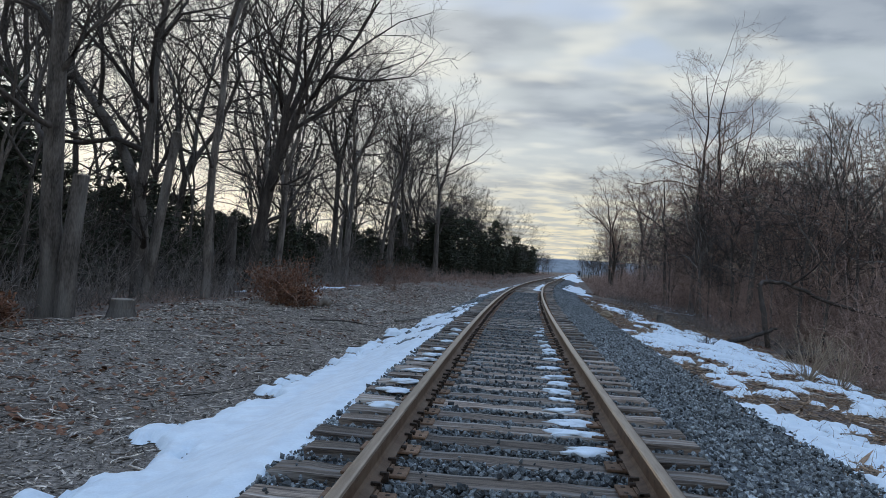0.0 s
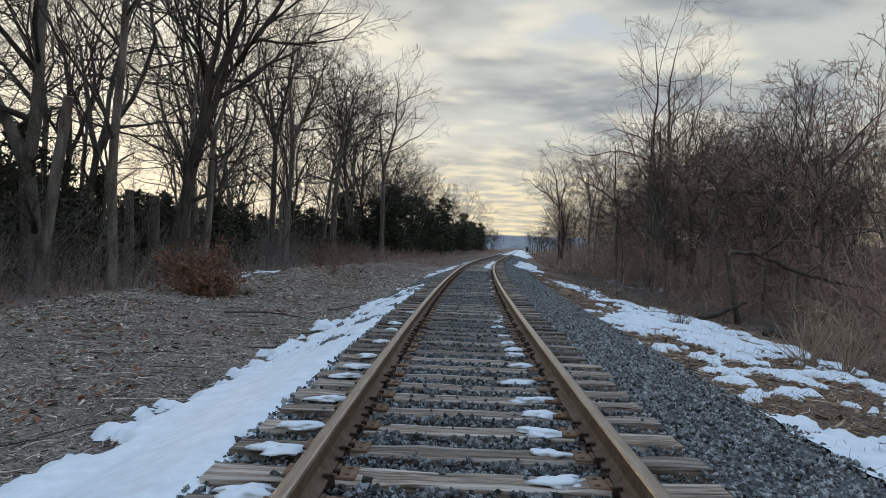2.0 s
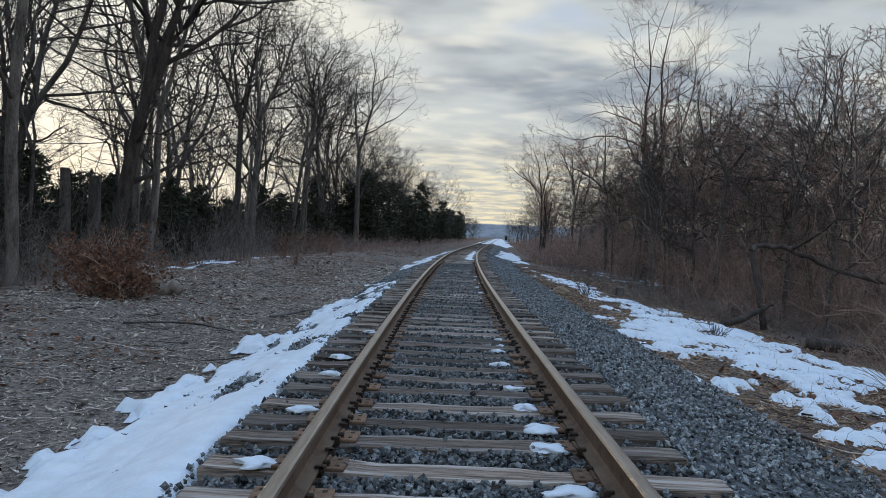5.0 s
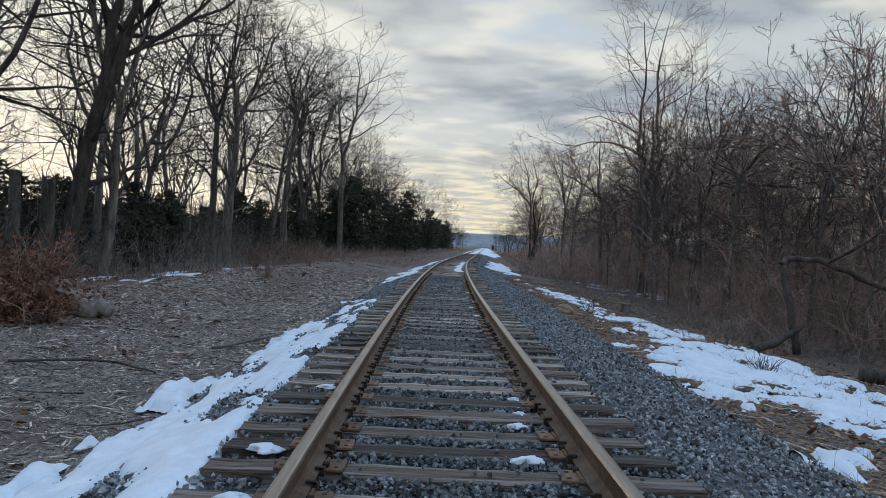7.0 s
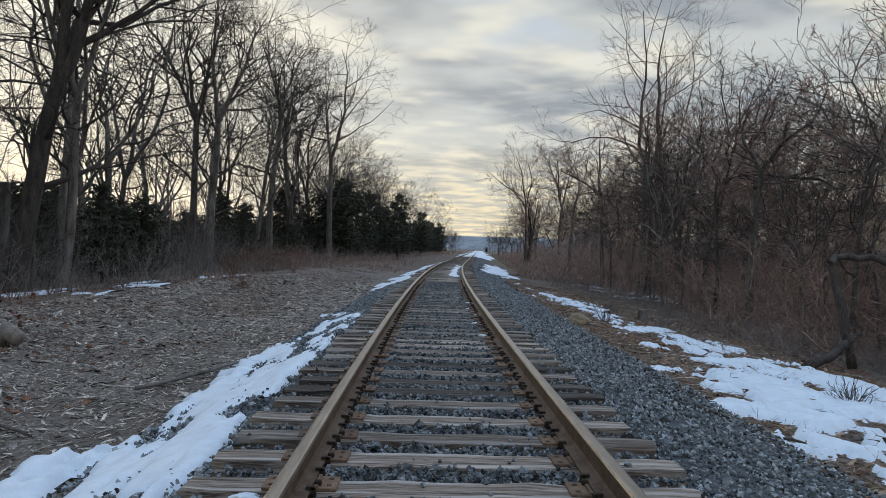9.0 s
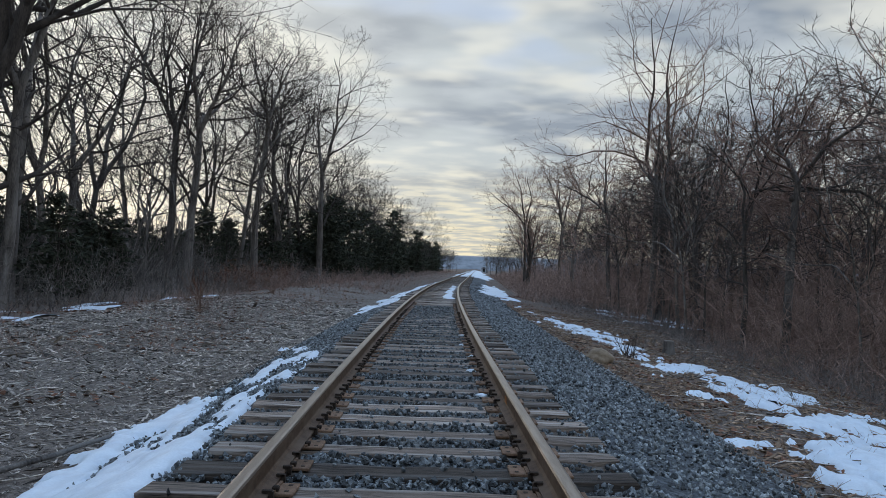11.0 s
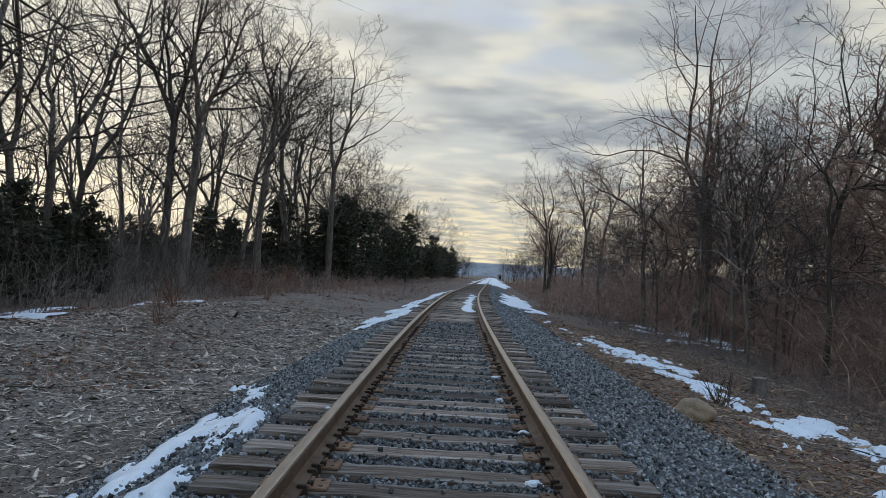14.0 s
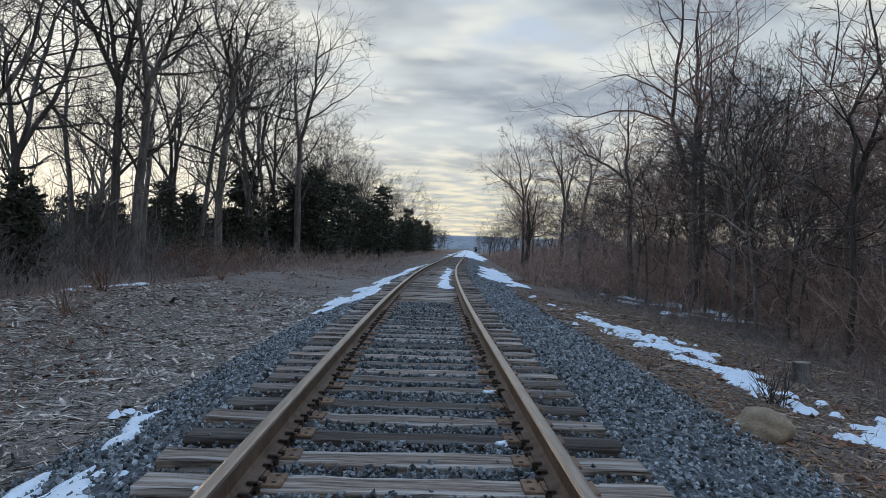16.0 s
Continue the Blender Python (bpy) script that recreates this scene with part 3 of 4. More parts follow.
def plant_thickets():
    rg = np.random.default_rng(9)
    # brown brush on the falling side
    n = 5200
    y = 9 + 75 * rg.random(n) ** 1.25
    deep = 12 * rg.random(n) ** 1.35
    u = deep + np.interp(y, [9, 14, 17, 18, 23, 24.5, 31, 34, 41, 56, 62], [7.8, 7.4, 7.4, 9.6, 10.2, 7.6, 8.0, 8.6, 11.6, 11.6, 8.0]) + 0.9 * (vnoise(y * 0.4, y * 0, 4) - 0.5)
    h = np.interp(deep, [0, 1, 2.5, 6, 12], [0.5, 1.1, 2.7, 4.6, 5.6]) * (0.5 + 0.9 * vnoise(u * 0.5, y * 0.25, 12))
    ob = new("brush_thicket", tube_mesh("brush_thicket", stems(n, centre(y) + u, y, h, 0.011, 0.36, -0.03, 41, 6, 0.65, 9, 0.42), M_TWIG_B, 3))
    tagged(ob, "dense tangle of reddish-brown leafless brush and vines", "brush", kind="stuff")
    n = 3000
    y = 50 + 150 * rg.random(n)
    u = 4.6 + 12 * rg.random(n) ** 1.3
    h = np.interp(u, [4, 6, 9, 12], [0.35, 0.9, 2.4, 4.5]) * rg.uniform(0.6, 1.2, n)
    ob = new("far_brush", tube_mesh("far_brush", stems(n, centre(y) + u, y, h, 0.02, 0.28, 0, 42, 4, 0.5, 8), M_TWIG_B, 3))
    tagged(ob, "leafless brown brush along the far track", "brush", kind="stuff")
    n = 4700
    y = 7 + 165 * rg.random(n) ** 1.5
    u = -(9.8 + 13 * rg.random(n) ** 1.3) + np.clip((y - 60) / 40, 0, 1) * 3.0
    h = np.interp(-u, [6, 10, 14, 20], [0.4, 0.8, 2.6, 4.5]) * rg.uniform(0.5, 1.3, n)
    ob = new("woodland_undergrowth", tube_mesh("woodland_undergrowth", stems(n, centre(y) + u, y, h, 0.012, 0.17, 0, 43, 4, 0.35, 7), M_BRIAR, 3))
    tagged(ob, "thin grey leafless saplings and briars under the trees", "undergrowth", kind="stuff")
    n = 2200
    y = 52 + 230 * rg.random(n) ** 1.3
    u = -(3.6 + 8 * rg.random(n))
    h = np.interp(-u, [3, 5, 8, 12], [0.2, 0.35, 0.8, 1.8]) * rg.uniform(0.5, 1.3, n)
    ob = new("far_weeds", tube_mesh("far_weeds", stems(n, centre(y) + u, y, h, 0.016, 0.28, 0, 46, 4, 0.55, 6), M_TWIG_B, 3))
    tagged(ob, "reddish-brown weeds and brush beside the far bend", "brush", kind="stuff")
    # deep woods on both sides
    n = 5000
    y = 5 + 240 * rg.random(n)
    s = rg.random(n) < 0.62
    u = np.where(s, -(22 + 30 * rg.random(n)), 18 + 32 * rg.random(n))
    h = np.where(s, 6.0, 5.5) * rg.uniform(0.5, 1.2, n)
    ob = new("deep_woods", tube_mesh("deep_woods", stems(n, centre(y) + u, y, h, 0.05, 0.08, 0.02, 44, 4, 0.15, 9, 0.35), M_TWIG, 3))
    tagged(ob, "deep leafless woods behind the first rows of trees", "woods", kind="stuff")
    n = 1800
    y = 21 + 42 * rg.random(n)
    u = 5.4 + 5.6 * rg.random(n) ** 0.8
    h = 0.25 + 0.75 * vnoise(u * 0.8, y * 0.5, 14) * np.interp(u, [5, 8], [0.4, 1.0])
    ob = new("low_scrub", tube_mesh("low_scrub", stems(n, centre(y) + u, y, h, 0.006, 0.3, -0.02, 47, 4, 0.7, 8, 0.5), M_BRIAR, 3))
    tagged(ob, "low fuzzy grey-brown scrub in front of the trunks", "scrub", kind="stuff")
    # thicker leaning saplings and vines in the brush
    n = 650
    y = 13 + 60 * rg.random(n) ** 1.2
    u = np.where((y > 17) & (y < 23.5), 10.5, 8.4) + 12 * rg.random(n) ** 1.2
    h = np.interp(u, [8, 10, 20], [3.0, 5.0, 7.5]) * rg.uniform(0.6, 1.25, n)
    ob = new("vine_tangle", tube_mesh("vine_tangle", stems(n, centre(y) + u, y, h, 0.018, 0.3, 0.0, 45, 8, 0.55, 14, 0.34), M_TWIG_B, 3))
    tagged(ob, "leaning saplings hung with bare vines", "vines", kind="stuff")

# ---------------------------------------------------------------- rails
RAIL_TOP, PLATE = 0.185, 0.018


def rail_profile():
    """Half-section of a flat-bottomed rail, mirrored: foot, web, head."""
    half = [(0.070, 0.0), (0.070, 0.011), (0.022, 0.026), (0.009, 0.042), (0.009, 0.108), (0.016, 0.120), (0.034, 0.128), (0.036, 0.154), (0.030, 0.164), (0.018, 0.167)]
    return [(-a, b) for a, b in half] + [(a, b) for a, b in reversed(half)]


def build_rail(side, label):
    prof = np.array(rail_profile())
    ys = np.r_[-30, -10, np.arange(-6, 80, 1.0), np.arange(80, 340, 4.0)]
    head = np.array([math.atan(min(max(0.00146 * y, -0.05), 0.0876)) for y in ys])
    cx, nx, ny = centre(ys) + side * GAUGE_X * np.cos(head), np.cos(head), -np.sin(head)
    cy = ys - side * GAUGE_X * np.sin(head)
    v = np.stack([cx[:, None] + prof[:, 0] * nx[:, None], cy[:, None] + prof[:, 0] * ny[:, None], np.broadcast_to(PLATE + prof[:, 1], (len(ys), len(prof)))], -1)
    nr, nc = len(ys), len(prof)
    i = np.arange(nr * nc).reshape(nr, nc)
    q = np.stack([i[:-1], np.roll(i, -1, 1)[:-1], np.roll(i, -1, 1)[1:], i[1:]], -1)
    top = np.zeros((nr - 1, nc), int)
    top[:, 7:12] = 1
    ob = new("rail", mesh_of("rail", v, q.reshape(-1, 4), mats=(M_RAIL, M_HEAD), index=top.ravel()))
    return tagged(ob, label, "rail", "rails of the track")


rails = [build_rail(-1, "rusted steel rail with a worn head, outer side of the bend"), build_rail(1, "rusted steel rail with a worn head, inner side of the bend")]

TIES = [-3.65, -3.2, -2.72, -2.2, -1.75, -1.28, -0.78, -0.28, 0.22, 0.71, 1.12, 1.54, 1.92, 2.36, 2.83, 3.33, 3.82, 4.29, 4.73, 5.19, 5.66, 6.11, 6.61, 7.01, 7.45, 7.96, 8.41, 8.92, 9.33, 9.73,
        10.20, 10.67, 11.19, 11.68, 12.12, 12.62, 13.13, 13.60, 14.04, 14.52, 14.98, 15.45, 15.90, 16.38, 16.82, 17.21, 17.71, 18.18, 18.77, 19.17, 19.66, 20.12, 20.58, 21.03, 21.46,
        21.91, 22.36, 22.82, 23.40, 23.82, 24.23]


TIES = [-3.65 - 0.47 * k for k in range(18, 0, -1)] + TIES


def box_bm(sx, sy, sz, bevel=0.0, seed=0, rough=0.0, cuts=0):
    bm = bmesh.new()
    bmesh.ops.create_cube(bm, size=1)
    bmesh.ops.scale(bm, vec=(sx, sy, sz), verts=bm.verts)
    if cuts:
        long = [e for e in bm.edges if abs(e.verts[0].co.x - e.verts[1].co.x) > sx * 0.5]
        bmesh.ops.subdivide_edges(bm, edges=long, cuts=cuts)
    if bevel:
        bmesh.ops.bevel(bm, geom=[e for e in bm.edges if e.calc_length() > 1e-4 and len(e.link_faces) == 2 and e.calc_face_angle(0) > 0.5], offset=bevel, segments=1, affect="EDGES")
    if rough:
        rg = random.Random(seed)
        for v in bm.verts:
            v.co += Vector((rg.gauss(0, rough * 1.5), rg.gauss(0, rough), rg.gauss(0, rough * 0.7)))
    return bm


def mesh_from(bm, name, mat):
    me = bpy.data.meshes.new(name)
    bm.to_mesh(me)
    bm.free()
    me.materials.append(mat)
    return me


def plate_bm():
    """A tie plate with raised shoulders; its square holes are dark pieces added later."""
    bm = box_bm(0.36, 0.185, PLATE, 0.004)
    for s in (-1, 1):
        m = Matrix.Translation((s * 0.082, 0, 0.012)) @ Matrix.Diagonal((0.016, 0.18, 0.014, 1))
        bmesh.ops.create_cube(bm, size=1, matrix=m)
    return bm


def spike_bm():
    bm = box_bm(0.036, 0.03, 0.022, 0.006)
    bmesh.ops.create_cube(bm, size=1, matrix=Matrix.Translation((-0.006, 0, -0.02)) @ Matrix.Diagonal((0.016, 0.016, 0.04, 1)))
    return bm


def anchor_bm():
    """A spring anchor clipped under the rail beside a tie: a bent bar with two hooked ends."""
    bm = bmesh.new()
    for cx, cz, sx, sz in ((0, -0.012, 0.17, 0.022), (-0.086, 0.008, 0.024, 0.045), (0.086, 0.008, 0.024, 0.045), (-0.066, 0.028, 0.05, 0.016), (0.07, 0.026, 0.04, 0.014)):
        bmesh.ops.create_cube(bm, size=1, matrix=Matrix.Translation((cx, 0, cz)) @ Matrix.Diagonal((sx, 0.024, sz, 1)))
    return bm


def build_ties():
    rg = random.Random(4)
    beams = [mesh_from(box_bm(2.59, 0.225, 0.17, 0.010, k, 0.005, 14), "railroad_tie", M_TIE) for k in range(7)]
    plate, spike, hole = mesh_from(plate_bm(), "tie_plate", M_PLATE), mesh_from(spike_bm(), "spike", M_IRON), mesh_from(box_bm(0.022, 0.022, 0.004), "spike_hole", M_IRON)
    clip = mesh_from(anchor_bm(), "rail_anchor", M_IRON)
    ys = list(TIES)
    while ys[-1] < 62:
        ys.append(ys[-1] + 0.465 + rg.uniform(-0.04, 0.04))
    for k, y in enumerate(ys):
        a = -heading(y)
        base = Matrix.Translation((float(centre(y)), y, 0)) @ Matrix.Rotation(a + rg.gauss(0, 0.006), 4, "Z")
        t = new("railroad_tie", beams[rg.randrange(7)])
        t.matrix_basis = base @ Matrix.Translation((rg.gauss(0, 0.025), 0, -0.085 + rg.gauss(0, 0.004))) @ Matrix.Rotation(rg.choice((0, math.pi)), 4, "Z") @ Matrix.Diagonal((rg.uniform(0.985, 1.015), rg.uniform(0.92, 1.06), 1, 1))
        tagged(t, "weathered creosoted timber tie set in grey ballast", "railroad tie", "ties under the rails")
        inv = t.matrix_basis.inverted()
        if y > 34 or y < -4:
            continue
        for s in (-1, 1):
            pm = base @ Matrix.Translation((s * (GAUGE_X - 0.005), rg.gauss(0, 0.006), PLATE / 2 + 0.003)) @ Matrix.Rotation(rg.gauss(0, 0.02), 4, "Z")
            p = child("tie_plate", plate, t, inv @ pm, "flat rusty steel plate")
            for j, (dx, dy, turn) in enumerate(((-0.088, 0.055, 0), (0.088, -0.055, math.pi))):
                child("spike", spike, p, Matrix.Translation((dx, dy, 0.026)) @ Matrix.Rotation(turn, 4, "Z"))
            if y < 26:
                # thin dark pieces stand for the shade inside the empty spike holes
                for dx, dy in ((0.14, 0.05), (0.14, -0.05), (-0.14, 0.05), (-0.14, -0.05)):
                    child("spike_hole", hole, p, Matrix.Translation((dx, dy, PLATE / 2 + 0.0005)))
            rail = rails[0 if s < 0 else 1]
            if y < 30 and rg.random() < 0.75:
                for d in (-0.145, 0.145):
                    child("rail_anchor", clip, rail, base @ Matrix.Translation((s * GAUGE_X, d, PLATE - 0.002)) @ Matrix.Rotation(rg.choice((0, math.pi)), 4, "Z"), "dark iron clip")
    # the far ties, too small to tell apart
    fy = np.arange(62.3, 330, 0.5)
    cube = np.array([[x, y, z] for x in (-1.29, 1.29) for y in (-0.11, 0.11) for z in (-0.15, 0.0)])
    quad = np.array([[0, 1, 3, 2], [4, 6, 7, 5], [0, 4, 5, 1], [2, 3, 7, 6], [1, 5, 7, 3], [0, 2, 6, 4]])
    v = cube[None] + np.stack([centre(fy), fy, np.zeros_like(fy)], 1)[:, None]
    q = quad[None] + (np.arange(len(fy)) * 8)[:, None, None]
    tagged(new("far_ties", mesh_of("far_ties", v, q, mats=(M_TIE,))), "row of weathered timber ties far along the track", "railroad ties", kind="stuff")


build_ties()


def rust_mark():
    y = 16.86
    ob = part("rust_patch", box_bm(0.004, 0.14, 0.075, 0.0015, 3, 0.001, 0), M_RUST, rails[1], "bright orange rust on the rail's web")
    ob.matrix_basis = Matrix.Translation((float(centre(y)) + GAUGE_X - 0.0125, y, 0.093)) @ Matrix.Rotation(-heading(y), 4, "Z")


rust_mark()

CUBE = np.array([[x, y, z] for x in (-0.5, 0.5) for y in (-0.5, 0.5) for z in (-0.5, 0.5)])
CUBE_Q = np.array([[0, 1, 3, 2], [4, 6, 7, 5], [0, 4, 5, 1], [2, 3, 7, 6], [1, 5, 7, 3], [0, 2, 6, 4]])


def rot_matrices(n, rg, flat=1.0):
    a, b, c = rg.uniform(0, 6.28, n), rg.normal(0, 0.9 * flat, n), rg.normal(0, 0.9 * flat, n)
    ca, sa, cb, sb, cc, sc = np.cos(a), np.sin(a), np.cos(b), np.sin(b), np.cos(c), np.sin(c)
    z, o = np.zeros(n), np.ones(n)
    rz = np.stack([ca, -sa, z, sa, ca, z, z, z, o], 1).reshape(n, 3, 3)
    ry = np.stack([cb, z, sb, z, o, z, -sb, z, cb], 1).reshape(n, 3, 3)
    rx = np.stack([o, z, z, z, cc, -sc, z, sc, cc], 1).reshape(n, 3, 3)
    return rz @ ry @ rx


PRISM = np.array([[math.cos(a) * 0.5, math.sin(a) * 0.5, -0.4] for a in (0, 2.09, 4.19)] + [[math.cos(a) * 0.5, math.sin(a) * 0.5, 0.4] for a in (1.05, 3.14, 5.24)])
PRISM_T = np.array([[0, 2, 1], [3, 4, 5], [0, 1, 3], [1, 4, 3], [1, 2, 4], [2, 5, 4], [2, 0, 5], [0, 3, 5]])


def stones(name, x, y, z, size, mat, rg, flat=0.8):
    """Many angular stones of eight faces in one mesh."""
    n = len(x)
    v = (PRISM[None] + rg.normal(0, 0.09, (n, 6, 3))) * size[:, None, :] * 1.25
    v = np.einsum("nij,nkj->nki", rot_matrices(n, rg, flat), v) + np.stack([x, y, z], 1)[:, None]
    t = PRISM_T[None] + (np.arange(n) * 6)[:, None, None]
    return new(name, mesh_of(name, v, None, t, mats=(mat,)))


def bits(name, x, y, z, size, mat, rg, flat=1.0, ragged=0.16):
    """Many small angular pieces in one mesh."""
    n = len(x)
    v = CUBE[None] + rg.normal(0, ragged, (n, 8, 3))
    top = v[:, :, 2] > 0
    v[..., 0] *= np.where(top, rg.uniform(0.45, 1, (n, 1)), 1)
    v[..., 1] *= np.where(top, rg.uniform(0.45, 1, (n, 1)), 1)
    v = v * size[:, None, :]
    v = np.einsum("nij,nkj->nki", rot_matrices(n, rg, flat), v) + np.stack([x, y, z], 1)[:, None]
    q = CUBE_Q[None] + (np.arange(n) * 8)[:, None, None]
    return new(name, mesh_of(name, v, q, mats=(mat,)))


def bed_z(u):
    return np.interp(u, PROFILE_U, PROFILE_Z) + 0.035


def build_stones():
    rg = np.random.default_rng(21)
    n = 140000
    y = -2.6 + 35 * rg.random(n) ** 1.15
    u = np.where(rg.random(n) < 0.2, rg.uniform(-0.7, 0.7, n), rg.uniform(-2.45, 2.9, n))
    # none on top of the ties, but for a few
    ty = np.array(TIES + list(np.arange(24.7, 36, 0.465)))
    near = np.abs(y[:, None] - ty[None]).min(1)
    keep = ~((np.abs(u) < 1.28) & (near < 0.115)) | (rg.random(n) < 0.012)
    keep &= ~((np.abs(np.abs(u) - GAUGE_X) < 0.075))
    y, u, near = y[keep], u[keep], near[keep]
    n = len(y)
    on = (np.abs(u) < 1.28) & (near < 0.115)
    s = np.clip(rg.lognormal(-3.72, 0.32, n), 0.012, 0.048) * np.interp(y, [0, 24, 34], [1.0, 1.0, 1.35])
    inner = np.abs(u) < 1.35
    z = bed_z(u) + np.where(np.abs(u) < 0.72, 0.076, np.where(inner, 0.058, 0.006)) + rg.uniform(-0.012, 0.022, n)
    z = np.where(on, 0.012, z)
    size = np.stack([s, s * rg.uniform(0.6, 1, n), s * rg.uniform(0.5, 0.9, n)], 1)
    mid = np.abs(u) < 1.22 + 0.25 * (fbm(u * 2, y * 2, 55) - 0.5)
    for name, some, mat, label in (("crib_stones", mid, M_STONE_DARK, "darker crushed stones between the ties"), ("ballast_stones", ~mid, M_STONE, "loose angular grey crushed stones on the track's shoulders")):
        ob = stones(name, (centre(y) + u)[some], y[some], z[some], size[some], mat, rg)
        tagged(ob, label, "ballast", kind="stuff")
    n = 9000
    y, u = rg.uniform(30, 75, n), rg.uniform(-2.45, 2.9, n)
    keep = ~(np.abs(np.abs(u) - GAUGE_X) < 0.1)
    y, u = y[keep], u[keep]
    s = rg.uniform(0.045, 0.075, len(y))
    ob = stones("far_ballast_stones", centre(y) + u, y, bed_z(u) + np.where(np.abs(u) < 1.35, 0.03, 0), np.stack([s, s, s * 0.7], 1), M_STONE, rg)
    tagged(ob, "loose grey crushed stones far along the track", "ballast", kind="stuff")


build_stones()


def build_litter():
    rg = np.random.default_rng(31)
    n = 76000
    y = -0.5 + 40 * rg.random(n) ** 1.4
    u = -2.2 - 6.8 * rg.random(n)
    x = centre(y) + u
    ln = np.clip(rg.lognormal(-3.6, 0.55, n), 0.010, 0.2) * np.interp(y, [0, 12, 20, 40], [0.9, 1.1, 1.6, 2.2])
    size = np.stack([ln * 1.5, ln * rg.uniform(0.12, 0.38, n), np.full(n, 0.006)], 1)
    ob = stones("wood_chips", x, y, surface(x, y) - 0.012, size, M_CHIP, rg, 0.28)
    tagged(ob, "scattered pale wood chips, bark shreds and twigs", "wood chips", kind="stuff")
    n = 34000
    y = 1 + 42 * rg.random(n) ** 1.3
    u = 2.6 + 5.5 * rg.random(n) ** 1.2
    x = centre(y) + u
    ln = np.clip(rg.lognormal(-2.75, 0.5, n), 0.02, 0.3)
    ob = stones("straw_litter", x, y, surface(x, y) - 0.01, np.stack([ln, ln * rg.uniform(0.06, 0.3, n), np.full(n, 0.01)], 1), M_GRASS, rg, 0.28)
    tagged(ob, "straw, bark and leaf litter beside the ballast", "litter", kind="stuff")
    # sticks lying about
    rg = np.random.default_rng(32)
    lines = []
    for _ in range(3000):
        y0 = -0.5 + 42 * rg.random() ** 1.3
        u0 = -2.3 - 7 * rg.random() if rg.random() < 0.62 else 2.9 + 5 * rg.random()
        x0 = float(centre(y0)) + u0
        ln = float(np.clip(rg.lognormal(-1.05, 0.5), 0.12, 1.4))
        p, r = wander((x0, y0, 0), (rg.normal(), rg.normal() * 0.7, 0), ln, 5, rg.uniform(0.004, 0.012), 0.003, 0.3, 0, rg)
        p[:, 2] = surface(p[:, 0], p[:, 1]) + 0.005 + np.abs(rg.normal(0, 0.012, 5))
        lines.append((p, r))
    ob = new("fallen_twigs", tube_mesh("fallen_twigs", lines, M_CHIP, 4))
    tagged(ob, "broken twigs lying on the ground beside the track", "twigs", kind="stuff")
    # dead grass and stalks
    n = 15000
    y = 1 + 45 * rg.random(n) ** 1.4
    u = 2.75 + 5.2 * rg.random(n)
    x = centre(y) + u
    m = fbm(x * 0.9, y * 0.9, 60) > 0.44
    x, y = x[m], y[m]
    ob = new("dead_grass", tube_mesh("dead_grass", stems(len(x), x, y, np.full(len(x), 0.22), 0.0035, 0.25, -0.14, 51, 4, 1.0, 0), M_GRASS, 3))
    tagged(ob, "flattened straw-coloured dead grass and stalks", "dead grass", kind="stuff")
    n = 6500
    y = 14 + 80 * rg.random(n) ** 1.2
    u = -4.0 - 8 * rg.random(n) ** 0.8
    x = centre(y) + u
    m = fbm(x * 0.5, y * 0.5, 61) > 0.5
    x, y = x[m], y[m]
    ob = new("dry_weeds", tube_mesh("dry_weeds", stems(len(x), x, y, np.full(len(x), 0.45), 0.0045, 0.2, -0.02, 52, 4, 0.5, 2), M_TWIG_B, 3))
    tagged(ob, "thin reddish dry weed stalks at the wood's edge", "dry weeds", kind="stuff")
    n = 15000
    y = 2 + 60 * rg.random(n) ** 1.3
    u = np.where(rg.random(n) < 0.5, -3.5 - 8 * rg.random(n), 2.8 + 6 * rg.random(n))
    x = centre(y) + u
    m = fbm(x * 0.6, y * 0.6, 62) > 0.5
    x, y = x[m], y[m]
    s = rg.uniform(0.04, 0.09, len(x))
    ob = bits("fallen_leaves", x, y, surface(x, y), np.stack([s, s * 0.7, np.full(len(x), 0.006)], 1), M_LEAF, rg, 0.35, 0.15)
    tagged(ob, "curled brown fallen leaves", "leaves", kind="stuff")


build_litter()

# ---------------------------------------------------------------- snow


def snow_sheet(label, y0, y1, u0, u1, res, want, deep=0.05, on_bed=False, name="snow_patch"):
    """Snow lying where want(u, y) is above nought, thinning to a ragged edge."""
    ys, us = np.arange(y0, y1, res * 1.4), np.arange(u0, u1, res)
    yy, uu = np.meshgrid(ys, us, indexing="ij")
    xx = centre(yy) + uu
    m = want(uu, yy)
    z = np.maximum(surface(xx, yy), bed_z(uu) if on_bed else -9.0)
    z = z + np.where(m > 0, deep * np.sqrt(np.clip(m * 2.2, 0, 1)) + 0.02 * fbm(xx * 4, yy * 4, 70) * (m > 0.05), -0.03)
    q = grid_faces(len(ys), len(us))
    q = q[(m.ravel()[q] > 0).any(1)]
    v = np.stack([xx, yy, z], -1).reshape(-1, 3)
    root = list(range(len(v)))

    def find(a):
        while root[a] != a:
            root[a] = root[root[a]]
            a = root[a]
        return a

    for a, b, c, d in q.tolist():
        r = find(a)
        for k in (b, c, d):
            root[find(k)] = r
    groups = {}
    for k, a in enumerate(q[:, 0].tolist()):
        groups.setdefault(find(a), []).append(k)
    for some in groups.values():
        if len(some) < 10:
            continue
        used, inv = np.unique(q[some], return_inverse=True)
        ob = new(name, mesh_of(name, v[used], inv.reshape(-1, 4), mats=(M_SNOW,), smooth=True))
        tagged(ob, label, "snow", "snow patches beside the track")


def band(u, y, lo, hi, soft=0.35):
    return np.minimum((u - lo) / soft, (hi - u) / soft)


